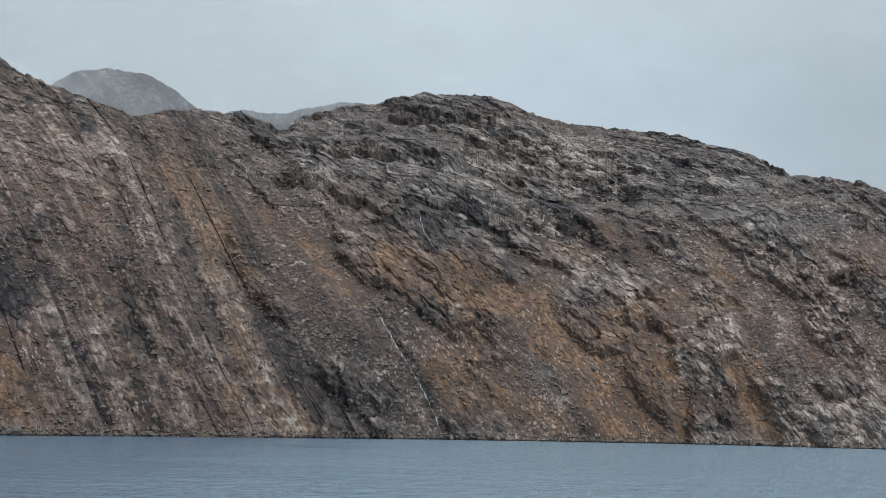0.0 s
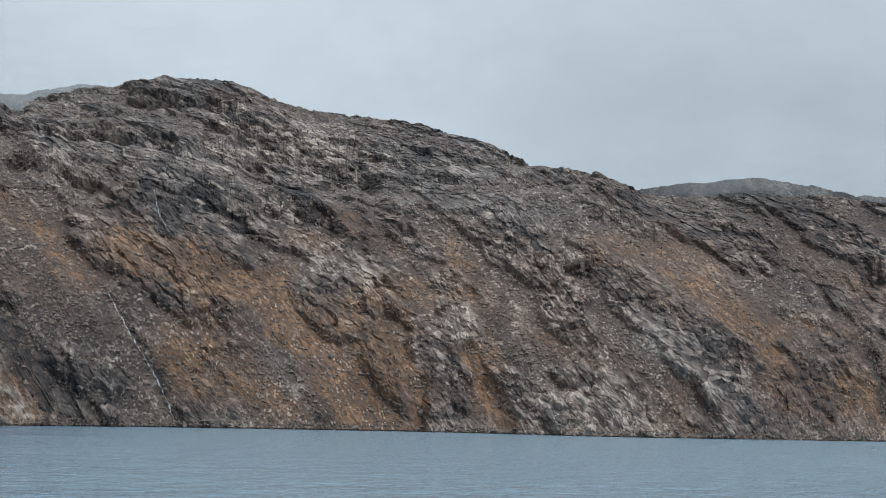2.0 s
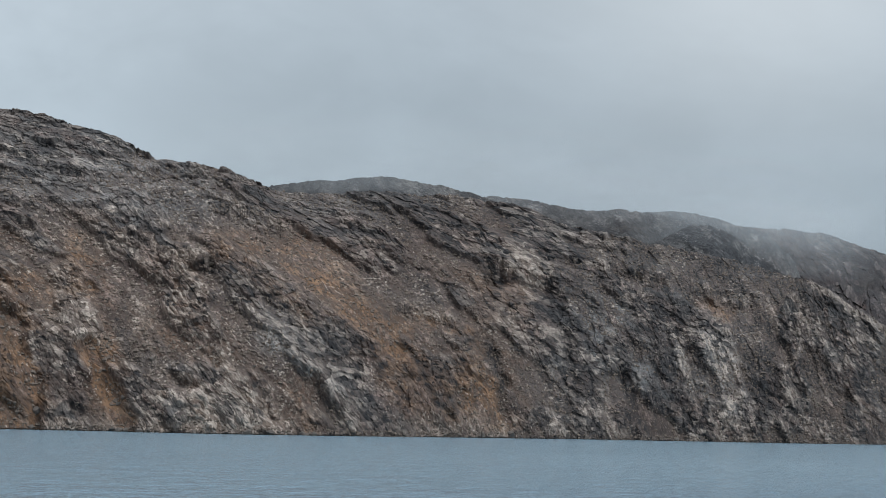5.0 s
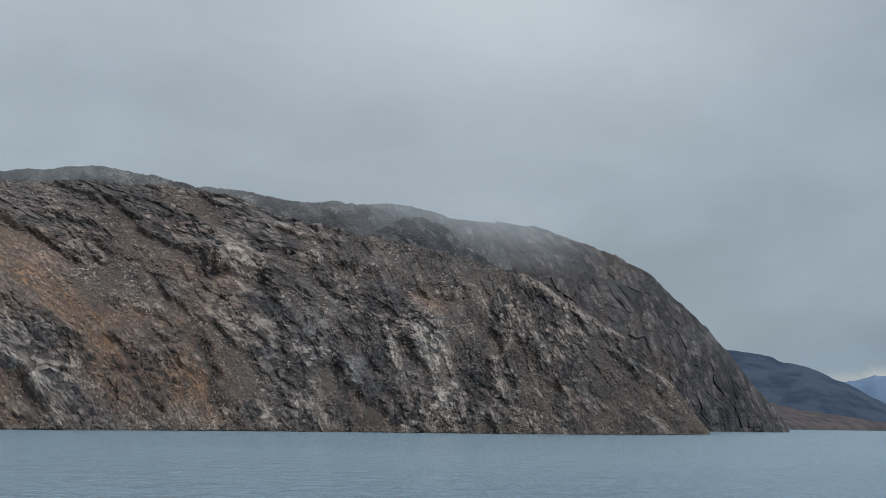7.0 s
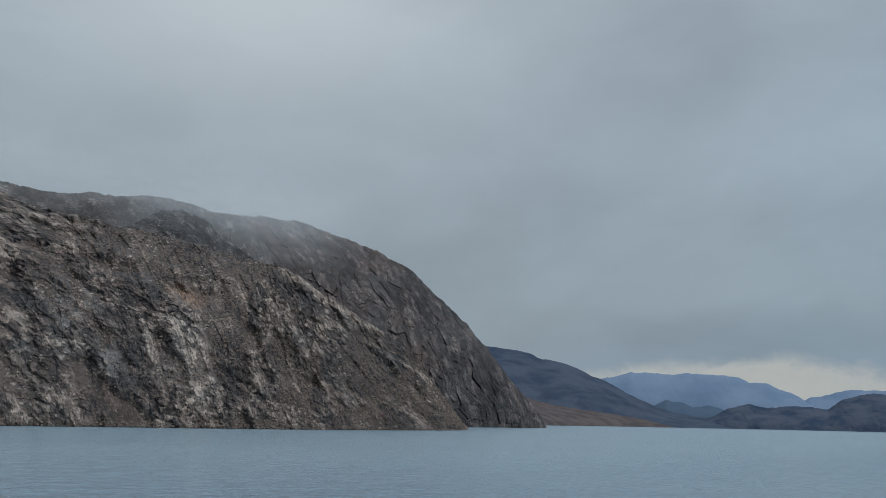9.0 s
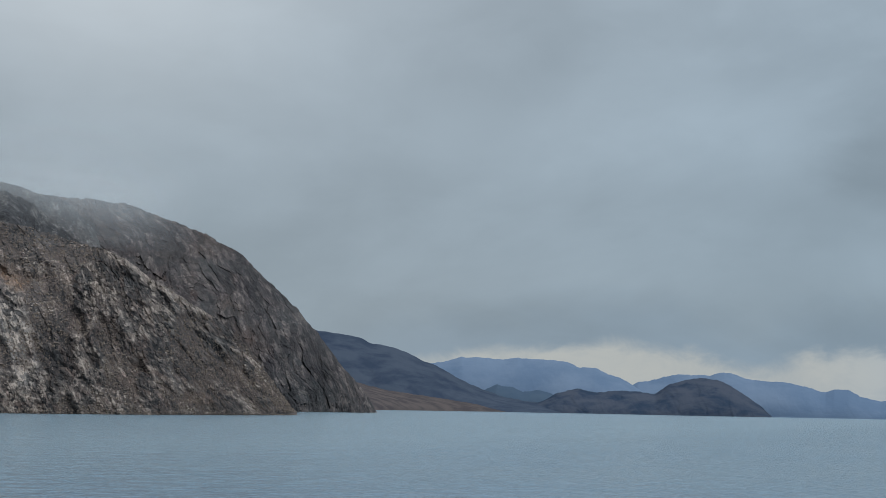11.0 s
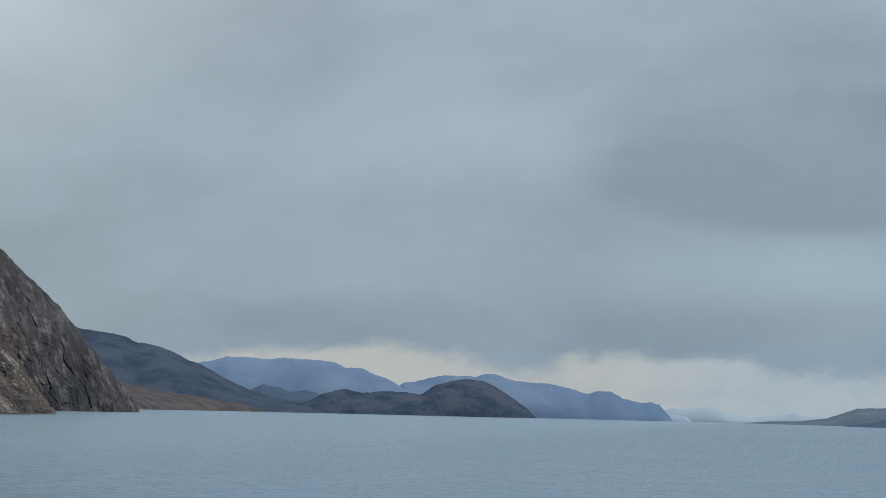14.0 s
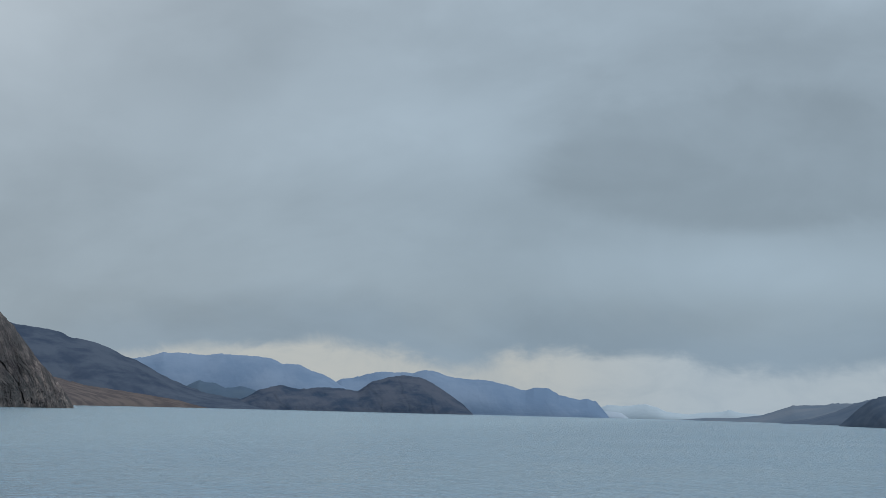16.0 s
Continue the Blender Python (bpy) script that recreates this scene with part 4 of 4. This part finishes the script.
def rolling(name, table, r_crest, depth, mat, label, span=0.10, cols=260, rows=60, shore_table=None, rough=1.0, category="hill", stop=1.8, calm_top=0.3, kind="structure"):
    """A hill or headland behind, from its crest line."""
    az = np.linspace(table[0][0], table[-1][0], cols)
    crest = soft(table, az, span)
    rc = np.full(cols, float(r_crest)) if shore_table is None else None
    if shore_table is None:
        back = np.full(cols, float(depth))
        shore = rc - back
    else:
        shore, back = along(shore_table, az, 1), along(shore_table, az, 2)
    v = np.concatenate([np.linspace(-0.05, 1, rows), np.linspace(1.02, stop, max(6, rows // 5))])
    P = loft(az, v, shore, back, np.maximum(crest, 0.3), 0.8, 0.5, 0.35)
    X = np.broadcast_to((np.radians(az) * r_crest)[:, None], P.shape[:2])
    L = P[..., 2] * 1.7
    size = min(r_crest / 1000.0, 1.7) if r_crest < 2600 else r_crest / 1400.0
    calm = np.clip(1.15 - np.clip(v, 0, 1) ** 3, calm_top, 1)[None]
    warp = fbm(X / (50 * size), L / (60 * size), 3, 0.5, 7)
    Q = X + 0.6 * (P[..., 2] - crest[:, None])
    D = 3.2 * warp * calm
    h1, o1 = facets(Q / (11 * size) + 0.4 * warp, P[..., 2] / (13 * size), 9)
    h2, o2 = facets(Q / (3.6 * size) + 0.5 * warp, P[..., 2] / (5 * size), 19)
    D = D + np.maximum(calm, 0.35) * (3.4 * h1 + 1.6 * h2 - 2.0)
    hue = []
    for wide, tall, seed in ((11.0, 1.0, 71), (4.5, 0.6, 72)):
        up, joint, own = bed(Q / (wide * size) + 1.3 * warp, L / (60 * size), seed)
        D = D + (tall * up - tall * joint) * calm
        hue.append(own)
    D = rough * size * D * np.clip(crest / 40.0, 0.03, 1)[:, None]
    if r_crest < 2600:
        away = P * np.array((1.0, 1.0, 0.0))
        P = P - away / np.linalg.norm(away, axis=-1, keepdims=True) * D[..., None]
        x1 = X[:, 0]
        snag = facets(x1 / (4.5 * size), x1 * 0 + 0.4, 205)[0] + 0.7 * facets(x1 / (1.9 * size), x1 * 0 + 0.7, 206)[0] + 0.8 * fbm(x1 / (14 * size), x1 * 0, 2, 0.5, 207)
        P[..., 2] += (rough * 0.8 * size * np.clip(crest / 60, 0, 1) * (snag - snag.mean()))[:, None] * np.clip(v, 0, 1)[None] ** 25
    else:
        P = P + normals(P) * D[..., None]
        x1 = X[:, 0]
        snag = facets(x1 / 26.0, x1 * 0 + 0.4, 205)[0] + 0.6 * facets(x1 / 10.0, x1 * 0 + 0.7, 206)[0]
        P[..., 2] += (2.0 * np.clip(crest / 40, 0, 1) * (snag - snag.mean()))[:, None] * np.clip(v, 0, 1)[None] ** 12
    mineral = np.zeros((*X.shape, 4))
    mineral[..., 1] = 0.75 * np.clip((o2 - 0.70) * 6, 0, 1) + 0.35 * np.clip((hue[1] - 0.7) * 4, 0, 1) + 0.3 * np.clip(fbm(X / (14 * size), L / (14 * size), 4, 0.6, 61), 0, 1)
    mineral[..., 0] = 0.28 * np.clip(fbm(X / (40 * size), L / (70 * size), 4, 0.6, 71), 0, 1)
    mineral[..., 2] = 0.2 * np.clip((0.3 - hue[1]) * 4, 0, 1) + 0.25 * np.clip(fbm(X / (18 * size), L / (50 * size), 4, 0.6, 81), 0, 1) + 0.45 * np.clip((0.28 - o1) * 6, 0, 1) + 0.5 * np.clip((0.26 - o2) * 6, 0, 1)
    mineral[..., 3] = 0.4 * np.clip(fbm(X / (50 * size), L / (50 * size), 4, 0.6, 91), 0, 1)
    return tagged(grid_mesh(name, P, mat, mineral, r_crest < 2600, (Q + 10 * size * warp, L, 0.6)), label, category, kind=kind)


FINE, ROWS_UP = 2200, 500
rock_wall()

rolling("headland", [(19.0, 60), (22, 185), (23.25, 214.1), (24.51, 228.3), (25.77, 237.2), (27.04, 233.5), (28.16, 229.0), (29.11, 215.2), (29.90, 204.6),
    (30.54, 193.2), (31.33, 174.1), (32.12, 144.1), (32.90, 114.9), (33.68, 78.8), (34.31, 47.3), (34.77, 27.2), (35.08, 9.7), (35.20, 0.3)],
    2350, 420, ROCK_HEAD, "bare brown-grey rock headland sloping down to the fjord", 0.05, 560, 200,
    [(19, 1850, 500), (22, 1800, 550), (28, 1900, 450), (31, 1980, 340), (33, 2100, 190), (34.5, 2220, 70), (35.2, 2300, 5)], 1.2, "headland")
rolling("knoll", [(21, 40), (22.0, 112), (22.76, 128.6), (23.54, 139.3), (24.16, 146.6), (24.55, 150.9), (25.11, 151.2), (25.74, 145.8), (26.14, 136.6), (26.70, 125.8), (27.50, 111.4), (28.4, 40)],
    1480, 160, ROCK_MOOR, "dark rounded rock knoll on the plateau", 0.08, 260, 70)
rolling("plateau_hill", [(9.5, 140), (11.36, 157.7), (12.30, 166.5), (12.94, 171.0), (14.05, 174.5), (15.16, 177.2), (15.95, 179.6), (16.75, 177.1),
    (17.70, 172.7), (18.50, 168.6), (19.05, 163.9), (20.24, 150.3), (22, 120), (23.5, 30)], 1450, 260, ROCK_MOOR, "grey rounded rock hill behind the cliff edge", 0.08, 300, 60)
rolling("plateau_hill", [(16.0, 165), (17.20, 179.7), (18.43, 189.3), (18.89, 194.5), (19.99, 192.7), (21.10, 187.0), (22.05, 184.9), (22.68, 186.3),
    (23.63, 182.8), (24.59, 173.9), (25.54, 162.7), (26.66, 135), (27.8, 30)], 1700, 300, ROCK_MOOR, "dark rock plateau fading into low cloud", 0.08, 300, 60)
rolling("plateau_hill", [(21.0, 180), (22.01, 199.3), (22.96, 209.9), (23.90, 211.7), (24.86, 208.0), (25.66, 200.4), (26.61, 191.8), (27.41, 165), (28.6, 40)],
    1950, 300, ROCK_MOOR, "misty rock dome behind the plateau", 0.08, 200, 40)
rolling("misty_hill", [(-16, 150), (-13.42, 173.1), (-11.59, 180.0), (-11.07, 188.6), (-10.54, 195.7), (-9.61, 199.9), (-8.50, 196.9), (-7.70, 189.0),
    (-7.12, 179.8), (-6.24, 172.5), (-5.26, 150), (-3, 40)], 1150, 220, ROCK_MOOR, "rounded grey rock hill half lost in low cloud", 0.08, 300, 70)
rolling("misty_hill", [(-8, 180), (-6.88, 197.0), (-5.77, 201.7), (-4.66, 200.9), (-3.70, 206.1), (-2.90, 209.3), (-2.10, 208.1), (-1.13, 190), (1.5, 60)],
    1300, 240, ROCK_MOOR, "low ridge of grey rock in the mist", 0.08, 260, 50)

# far shores down the fjord, their haze carried by the material colours
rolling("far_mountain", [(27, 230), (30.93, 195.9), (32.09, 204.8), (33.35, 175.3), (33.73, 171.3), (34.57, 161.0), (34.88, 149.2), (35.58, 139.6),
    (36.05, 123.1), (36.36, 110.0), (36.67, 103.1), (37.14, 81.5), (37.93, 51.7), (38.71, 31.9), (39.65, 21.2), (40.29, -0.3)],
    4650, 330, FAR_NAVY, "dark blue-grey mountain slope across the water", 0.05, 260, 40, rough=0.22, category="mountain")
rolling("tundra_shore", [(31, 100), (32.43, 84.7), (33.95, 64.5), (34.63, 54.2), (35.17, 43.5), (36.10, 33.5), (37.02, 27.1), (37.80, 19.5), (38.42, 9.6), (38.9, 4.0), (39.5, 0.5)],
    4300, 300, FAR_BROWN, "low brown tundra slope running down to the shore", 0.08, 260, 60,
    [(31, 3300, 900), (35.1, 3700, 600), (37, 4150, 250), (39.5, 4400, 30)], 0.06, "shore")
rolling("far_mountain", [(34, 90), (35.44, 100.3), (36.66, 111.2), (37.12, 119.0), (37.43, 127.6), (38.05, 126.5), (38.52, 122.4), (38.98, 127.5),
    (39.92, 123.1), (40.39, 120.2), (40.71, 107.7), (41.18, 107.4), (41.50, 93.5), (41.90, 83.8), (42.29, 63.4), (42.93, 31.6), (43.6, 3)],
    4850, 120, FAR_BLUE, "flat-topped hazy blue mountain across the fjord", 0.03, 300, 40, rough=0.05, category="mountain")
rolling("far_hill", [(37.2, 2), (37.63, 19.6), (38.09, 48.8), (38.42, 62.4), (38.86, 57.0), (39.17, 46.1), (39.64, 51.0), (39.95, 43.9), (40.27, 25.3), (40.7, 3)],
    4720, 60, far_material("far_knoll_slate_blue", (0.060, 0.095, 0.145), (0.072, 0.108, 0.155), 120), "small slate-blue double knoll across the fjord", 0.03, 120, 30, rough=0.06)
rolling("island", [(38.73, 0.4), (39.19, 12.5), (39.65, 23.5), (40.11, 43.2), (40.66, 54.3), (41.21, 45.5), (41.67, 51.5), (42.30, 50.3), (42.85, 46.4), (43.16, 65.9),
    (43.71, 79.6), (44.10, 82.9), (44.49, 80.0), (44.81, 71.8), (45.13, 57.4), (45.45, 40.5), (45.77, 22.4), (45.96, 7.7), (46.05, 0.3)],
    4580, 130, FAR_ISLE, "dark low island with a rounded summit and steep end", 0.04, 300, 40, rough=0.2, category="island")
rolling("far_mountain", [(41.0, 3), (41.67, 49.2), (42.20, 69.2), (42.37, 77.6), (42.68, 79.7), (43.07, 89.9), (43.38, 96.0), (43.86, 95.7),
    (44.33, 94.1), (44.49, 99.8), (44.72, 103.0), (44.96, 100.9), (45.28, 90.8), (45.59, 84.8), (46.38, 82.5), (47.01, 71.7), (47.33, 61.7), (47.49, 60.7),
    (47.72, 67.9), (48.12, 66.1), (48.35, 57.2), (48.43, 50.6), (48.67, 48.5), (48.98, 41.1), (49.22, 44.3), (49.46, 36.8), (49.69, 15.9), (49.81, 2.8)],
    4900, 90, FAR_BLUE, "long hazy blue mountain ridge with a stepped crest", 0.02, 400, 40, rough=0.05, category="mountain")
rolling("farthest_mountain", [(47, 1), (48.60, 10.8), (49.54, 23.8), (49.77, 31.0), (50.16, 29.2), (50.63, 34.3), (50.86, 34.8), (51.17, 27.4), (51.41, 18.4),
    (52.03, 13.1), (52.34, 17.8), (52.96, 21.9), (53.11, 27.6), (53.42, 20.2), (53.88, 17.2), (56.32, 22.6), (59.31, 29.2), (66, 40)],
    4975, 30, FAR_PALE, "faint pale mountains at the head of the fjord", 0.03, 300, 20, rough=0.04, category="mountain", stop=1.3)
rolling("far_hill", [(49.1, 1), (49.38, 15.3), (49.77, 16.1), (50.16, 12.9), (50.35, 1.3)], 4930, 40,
    far_material("far_point_haze_tinted", (0.24, 0.30, 0.37), (0.27, 0.33, 0.40), 150), "low hazy blue point behind the ridge's end", 0.03, 60, 16, rough=0.1)
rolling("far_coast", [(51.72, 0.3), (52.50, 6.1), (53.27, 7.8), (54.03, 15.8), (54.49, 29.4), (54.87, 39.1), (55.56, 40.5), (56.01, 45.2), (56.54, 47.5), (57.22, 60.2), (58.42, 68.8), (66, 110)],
    4700, 200, far_material("coast_haze_tinted_grey", (0.088, 0.120, 0.165), (0.115, 0.142, 0.180), 120), "low grey coast rising to a rounded hill", 0.05, 300, 40,
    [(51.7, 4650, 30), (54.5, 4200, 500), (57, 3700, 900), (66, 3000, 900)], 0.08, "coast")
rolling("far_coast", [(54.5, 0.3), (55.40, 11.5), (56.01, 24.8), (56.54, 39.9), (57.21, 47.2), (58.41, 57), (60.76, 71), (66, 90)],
    3800, 300, far_material("coast_slope_haze_tinted", (0.060, 0.086, 0.128), (0.076, 0.102, 0.142), 90), "slate-coloured rock slope on the far coast", 0.05, 200, 40,
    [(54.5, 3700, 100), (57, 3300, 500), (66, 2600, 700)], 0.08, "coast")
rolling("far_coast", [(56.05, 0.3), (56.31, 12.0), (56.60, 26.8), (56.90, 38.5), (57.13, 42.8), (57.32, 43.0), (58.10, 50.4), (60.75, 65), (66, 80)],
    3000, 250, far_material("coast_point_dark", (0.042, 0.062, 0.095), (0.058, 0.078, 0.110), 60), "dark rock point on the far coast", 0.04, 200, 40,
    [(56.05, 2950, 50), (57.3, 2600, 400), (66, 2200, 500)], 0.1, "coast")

# the sea: one sheet to the horizon
rings = np.concatenate([np.linspace(0, 400, 9), np.geomspace(500, 60000, 30)])
ang = np.radians(np.linspace(0, 360, 97))
sea = np.stack([rings[:, None] * np.sin(ang), rings[:, None] * np.cos(ang), np.zeros((len(rings), 97))], -1)
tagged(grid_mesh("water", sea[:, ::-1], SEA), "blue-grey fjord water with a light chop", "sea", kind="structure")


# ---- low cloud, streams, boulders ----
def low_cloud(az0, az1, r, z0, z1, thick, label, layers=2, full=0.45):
    """A bank of thin cloud: a few curved see-through sheets stand in for it, thickest aloft and fading at the ends."""
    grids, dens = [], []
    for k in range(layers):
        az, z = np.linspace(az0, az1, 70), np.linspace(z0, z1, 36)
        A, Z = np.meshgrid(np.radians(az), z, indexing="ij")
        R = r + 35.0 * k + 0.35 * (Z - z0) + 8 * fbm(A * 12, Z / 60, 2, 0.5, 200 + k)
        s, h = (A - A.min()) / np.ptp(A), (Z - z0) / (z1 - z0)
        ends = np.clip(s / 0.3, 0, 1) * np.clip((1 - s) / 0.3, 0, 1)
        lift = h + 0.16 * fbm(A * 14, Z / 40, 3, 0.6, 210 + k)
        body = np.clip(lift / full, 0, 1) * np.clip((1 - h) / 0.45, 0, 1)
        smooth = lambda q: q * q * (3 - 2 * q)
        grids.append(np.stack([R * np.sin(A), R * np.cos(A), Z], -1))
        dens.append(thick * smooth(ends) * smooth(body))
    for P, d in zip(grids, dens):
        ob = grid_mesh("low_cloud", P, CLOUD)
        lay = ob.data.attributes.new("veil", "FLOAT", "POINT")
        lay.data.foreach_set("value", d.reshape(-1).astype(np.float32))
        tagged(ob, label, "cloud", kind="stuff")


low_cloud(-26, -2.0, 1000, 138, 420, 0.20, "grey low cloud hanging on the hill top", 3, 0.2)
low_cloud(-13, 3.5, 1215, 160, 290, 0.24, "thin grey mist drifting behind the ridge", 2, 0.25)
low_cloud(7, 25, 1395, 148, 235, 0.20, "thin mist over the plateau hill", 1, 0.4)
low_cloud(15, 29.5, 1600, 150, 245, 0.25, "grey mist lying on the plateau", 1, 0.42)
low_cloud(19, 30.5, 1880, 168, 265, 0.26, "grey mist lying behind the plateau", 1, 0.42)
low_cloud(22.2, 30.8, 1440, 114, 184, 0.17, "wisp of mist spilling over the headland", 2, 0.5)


def on_wall(az, z):
    """The place and the outward normal on the rock wall at that azimuth and height."""
    top = WALL["top"]
    k = int(np.argmin(np.abs(WALL["A"][:, :top] - az) * 15 + np.abs(WALL["P"][:, :top, 2] - z)))
    i, j = divmod(k, top)
    return Vector(WALL["P"][i, j]), Vector(WALL["N"][i, j])


def waterfall(label, *pts, width=0.8):
    """A thin stream down the rock, laid on it from point to point."""
    bm = bmesh.new()
    rnd = random.Random(len(pts) * 7 + int(width * 10))
    edge = None
    steps = []
    for (a0, z0), (a1, z1) in zip(pts[:-1], pts[1:]):
        n = max(2, int(abs(z1 - z0) / 0.9))
        steps += [(a0 + (a1 - a0) * k / n, z0 + (z1 - z0) * k / n) for k in range(n)]
    for a, z in steps:
        p, n = on_wall(a + rnd.uniform(-0.02, 0.02), z)
        side = Vector((math.cos(radians(a)), -math.sin(radians(a)), 0))
        w = width * (rnd.uniform(0.6, 1.2) if rnd.random() < 0.55 else 0.10) * 0.5
        c = p + n * 0.25 - Vector((math.sin(radians(a)), math.cos(radians(a)), 0)) * 0.25
        row = [bm.verts.new(c - side * w), bm.verts.new(c + n * 0.18), bm.verts.new(c + side * w)]
        if edge:
            for k in (0, 1):
                bm.faces.new((edge[k], edge[k + 1], row[k + 1], row[k]))
        edge = row
    me = bpy.data.meshes.new("waterfall")
    bm.to_mesh(me)
    bm.free()
    me.materials.append(WHITE_WATER)
    return tagged(new("waterfall", me), label, "waterfall")


waterfall("thin white waterfall dropping into a dark rock niche", (-0.74, 97), (-0.68, 92), (-0.60, 86), (-0.44, 81), (-0.2, 75), width=0.32)
waterfall("narrow stream running down a cleft to the sea", (-1.85, 48), (-1.43, 38), (-1.01, 29), (-0.52, 19), (-0.19, 11), (0.12, 0.5), width=0.6)


def stone_mesh(name, seed, mat, flat=0.75):
    """A broken, angular stone about two metres across."""
    rnd = random.Random(seed)
    bm = bmesh.new()
    bmesh.ops.create_icosphere(bm, subdivisions=2, radius=1.0)
    cuts = [(Vector((rnd.gauss(0, 1), rnd.gauss(0, 1), rnd.gauss(0, 1))).normalized(), rnd.uniform(0.5, 0.85)) for _ in range(9)]
    for v in bm.verts:
        for n, d in cuts:
            over = v.co.dot(n) - d
            if over > 0:
                v.co -= n * over
        v.co *= 1 + rnd.uniform(-0.05, 0.05)
        v.co.z *= flat
    me = bpy.data.meshes.new(name)
    bm.to_mesh(me)
    bm.free()
    me.materials.append(mat)
    return me


STONES = [stone_mesh("boulder", k, BOULDER, 0.6 + 0.08 * (k % 4)) for k in range(8)]
rnd = random.Random(5)
for k in range(165):
    az = rnd.uniform(-13.4, 32.6)
    size = min(2.6, 0.55 + rnd.expovariate(2.2))
    p, n = on_wall(az, rnd.uniform(0.1, 1.6))
    ob = new("boulder", STONES[rnd.randrange(8)])
    out = Vector((-math.sin(radians(az)), -math.cos(radians(az)), 0))
    p = p + out * rnd.uniform(0.0, 0.8)
    ob.matrix_world = Matrix.Translation((p.x, p.y, max(p.z, 0.0) + 0.1 * size)) @ Euler((rnd.uniform(-0.5, 0.5), rnd.uniform(-0.5, 0.5), rnd.uniform(0, 6.3))).to_matrix().to_4x4() @ Matrix.Diagonal((size * rnd.uniform(0.7, 1.3), size * rnd.uniform(0.7, 1.2), size, 1))
    tagged(ob, "angular pale boulder at the foot of the cliff" if size < 1.4 else "large angular pale boulder at the waterline", "boulder", "boulders along the shore")


rnd = random.Random(11)
placed = 0
while placed < 130:
    az, z = rnd.uniform(-5.0, 21.0), rnd.uniform(6.0, 125.0)
    i = int(np.searchsorted(WALL["az"], az))
    j = int(np.argmin(np.abs(WALL["P"][i, :WALL["top"], 2] - z)))
    if j < 8 or WALL["bare"][i, j] > 0.35 or j > WALL["top"] - 12:
        continue
    placed += 1
    p, n = Vector(WALL["P"][i, j]), Vector(WALL["N"][i, j])
    size = min(1.9, 0.55 + rnd.expovariate(3.2))
    ob = new("boulder", STONES[rnd.randrange(8)])
    ob.matrix_world = Matrix.Translation(p + n * 0.15 * size) @ Euler((rnd.uniform(-0.6, 0.6), rnd.uniform(-0.6, 0.6), rnd.uniform(0, 6.3))).to_matrix().to_4x4() @ Matrix.Diagonal((size * rnd.uniform(0.7, 1.4), size * rnd.uniform(0.7, 1.2), size * rnd.uniform(0.7, 1.1), 1))
    tagged(ob, "angular grey-brown block fallen onto the debris slope", "boulder", "fallen blocks on the slopes")


def scree(count, seed, low=2.0, high=999.0, big=0.16, name="scree", label="loose grey and brown stones scattered on ledges and chutes"):
    """Loose stones lying on the ledges and gravel chutes of the wall, one mesh."""
    rng = np.random.default_rng(seed)
    ico = np.array([(1, 0, 0), (-1, 0, 0), (0, 1, 0), (0, -1, 0), (0, 0, 1), (0, 0, -1)])
    tri = np.array([(0, 2, 4), (2, 1, 4), (1, 3, 4), (3, 0, 4), (2, 0, 5), (1, 2, 5), (3, 1, 5), (0, 3, 5)])
    lo = int(np.searchsorted(WALL["az"], -13.4))
    i, j = rng.integers(lo, len(WALL["az"]), count * 4), rng.integers(4, WALL["top"] if high > 99 else 14, count * 4)
    z = WALL["P"][i, j, 2]
    keep = (z > low) & (z < high) & ((rng.uniform(0, 1, len(z)) > WALL["bare"][i, j]) | (high < 99))
    i, j = i[keep][:count], j[keep][:count]
    n = len(i)
    size = np.clip(rng.exponential(big, n) + 0.14, 0, 1.1)
    V = ico[None] * rng.uniform(0.7, 1.4, (n, 6, 1)) * (size[:, None] * rng.uniform(0.7, 1.3, (n, 3)))[:, None, :]
    ang = rng.uniform(0, 6.28, (n, 1))
    V = np.stack([V[..., 0] * np.cos(ang) - V[..., 1] * np.sin(ang), V[..., 0] * np.sin(ang) + V[..., 1] * np.cos(ang), V[..., 2]], -1)
    V = V + (WALL["P"][i, j] + WALL["N"][i, j] * 0.05)[:, None, :]
    F = tri[None] + 6 * np.arange(n)[:, None, None]
    me = bpy.data.meshes.new(name)
    me.from_pydata(V.reshape(-1, 3).tolist(), [], F.reshape(-1, 3).tolist())
    me.materials.append(SCREE)
    return tagged(new(name, me), label, "stones", kind="stuff")


scree(42000, 3, big=0.24)
scree(3500, 9, 0.0, 2.6, 0.22, "rubble", "pale broken rubble along the waterline")
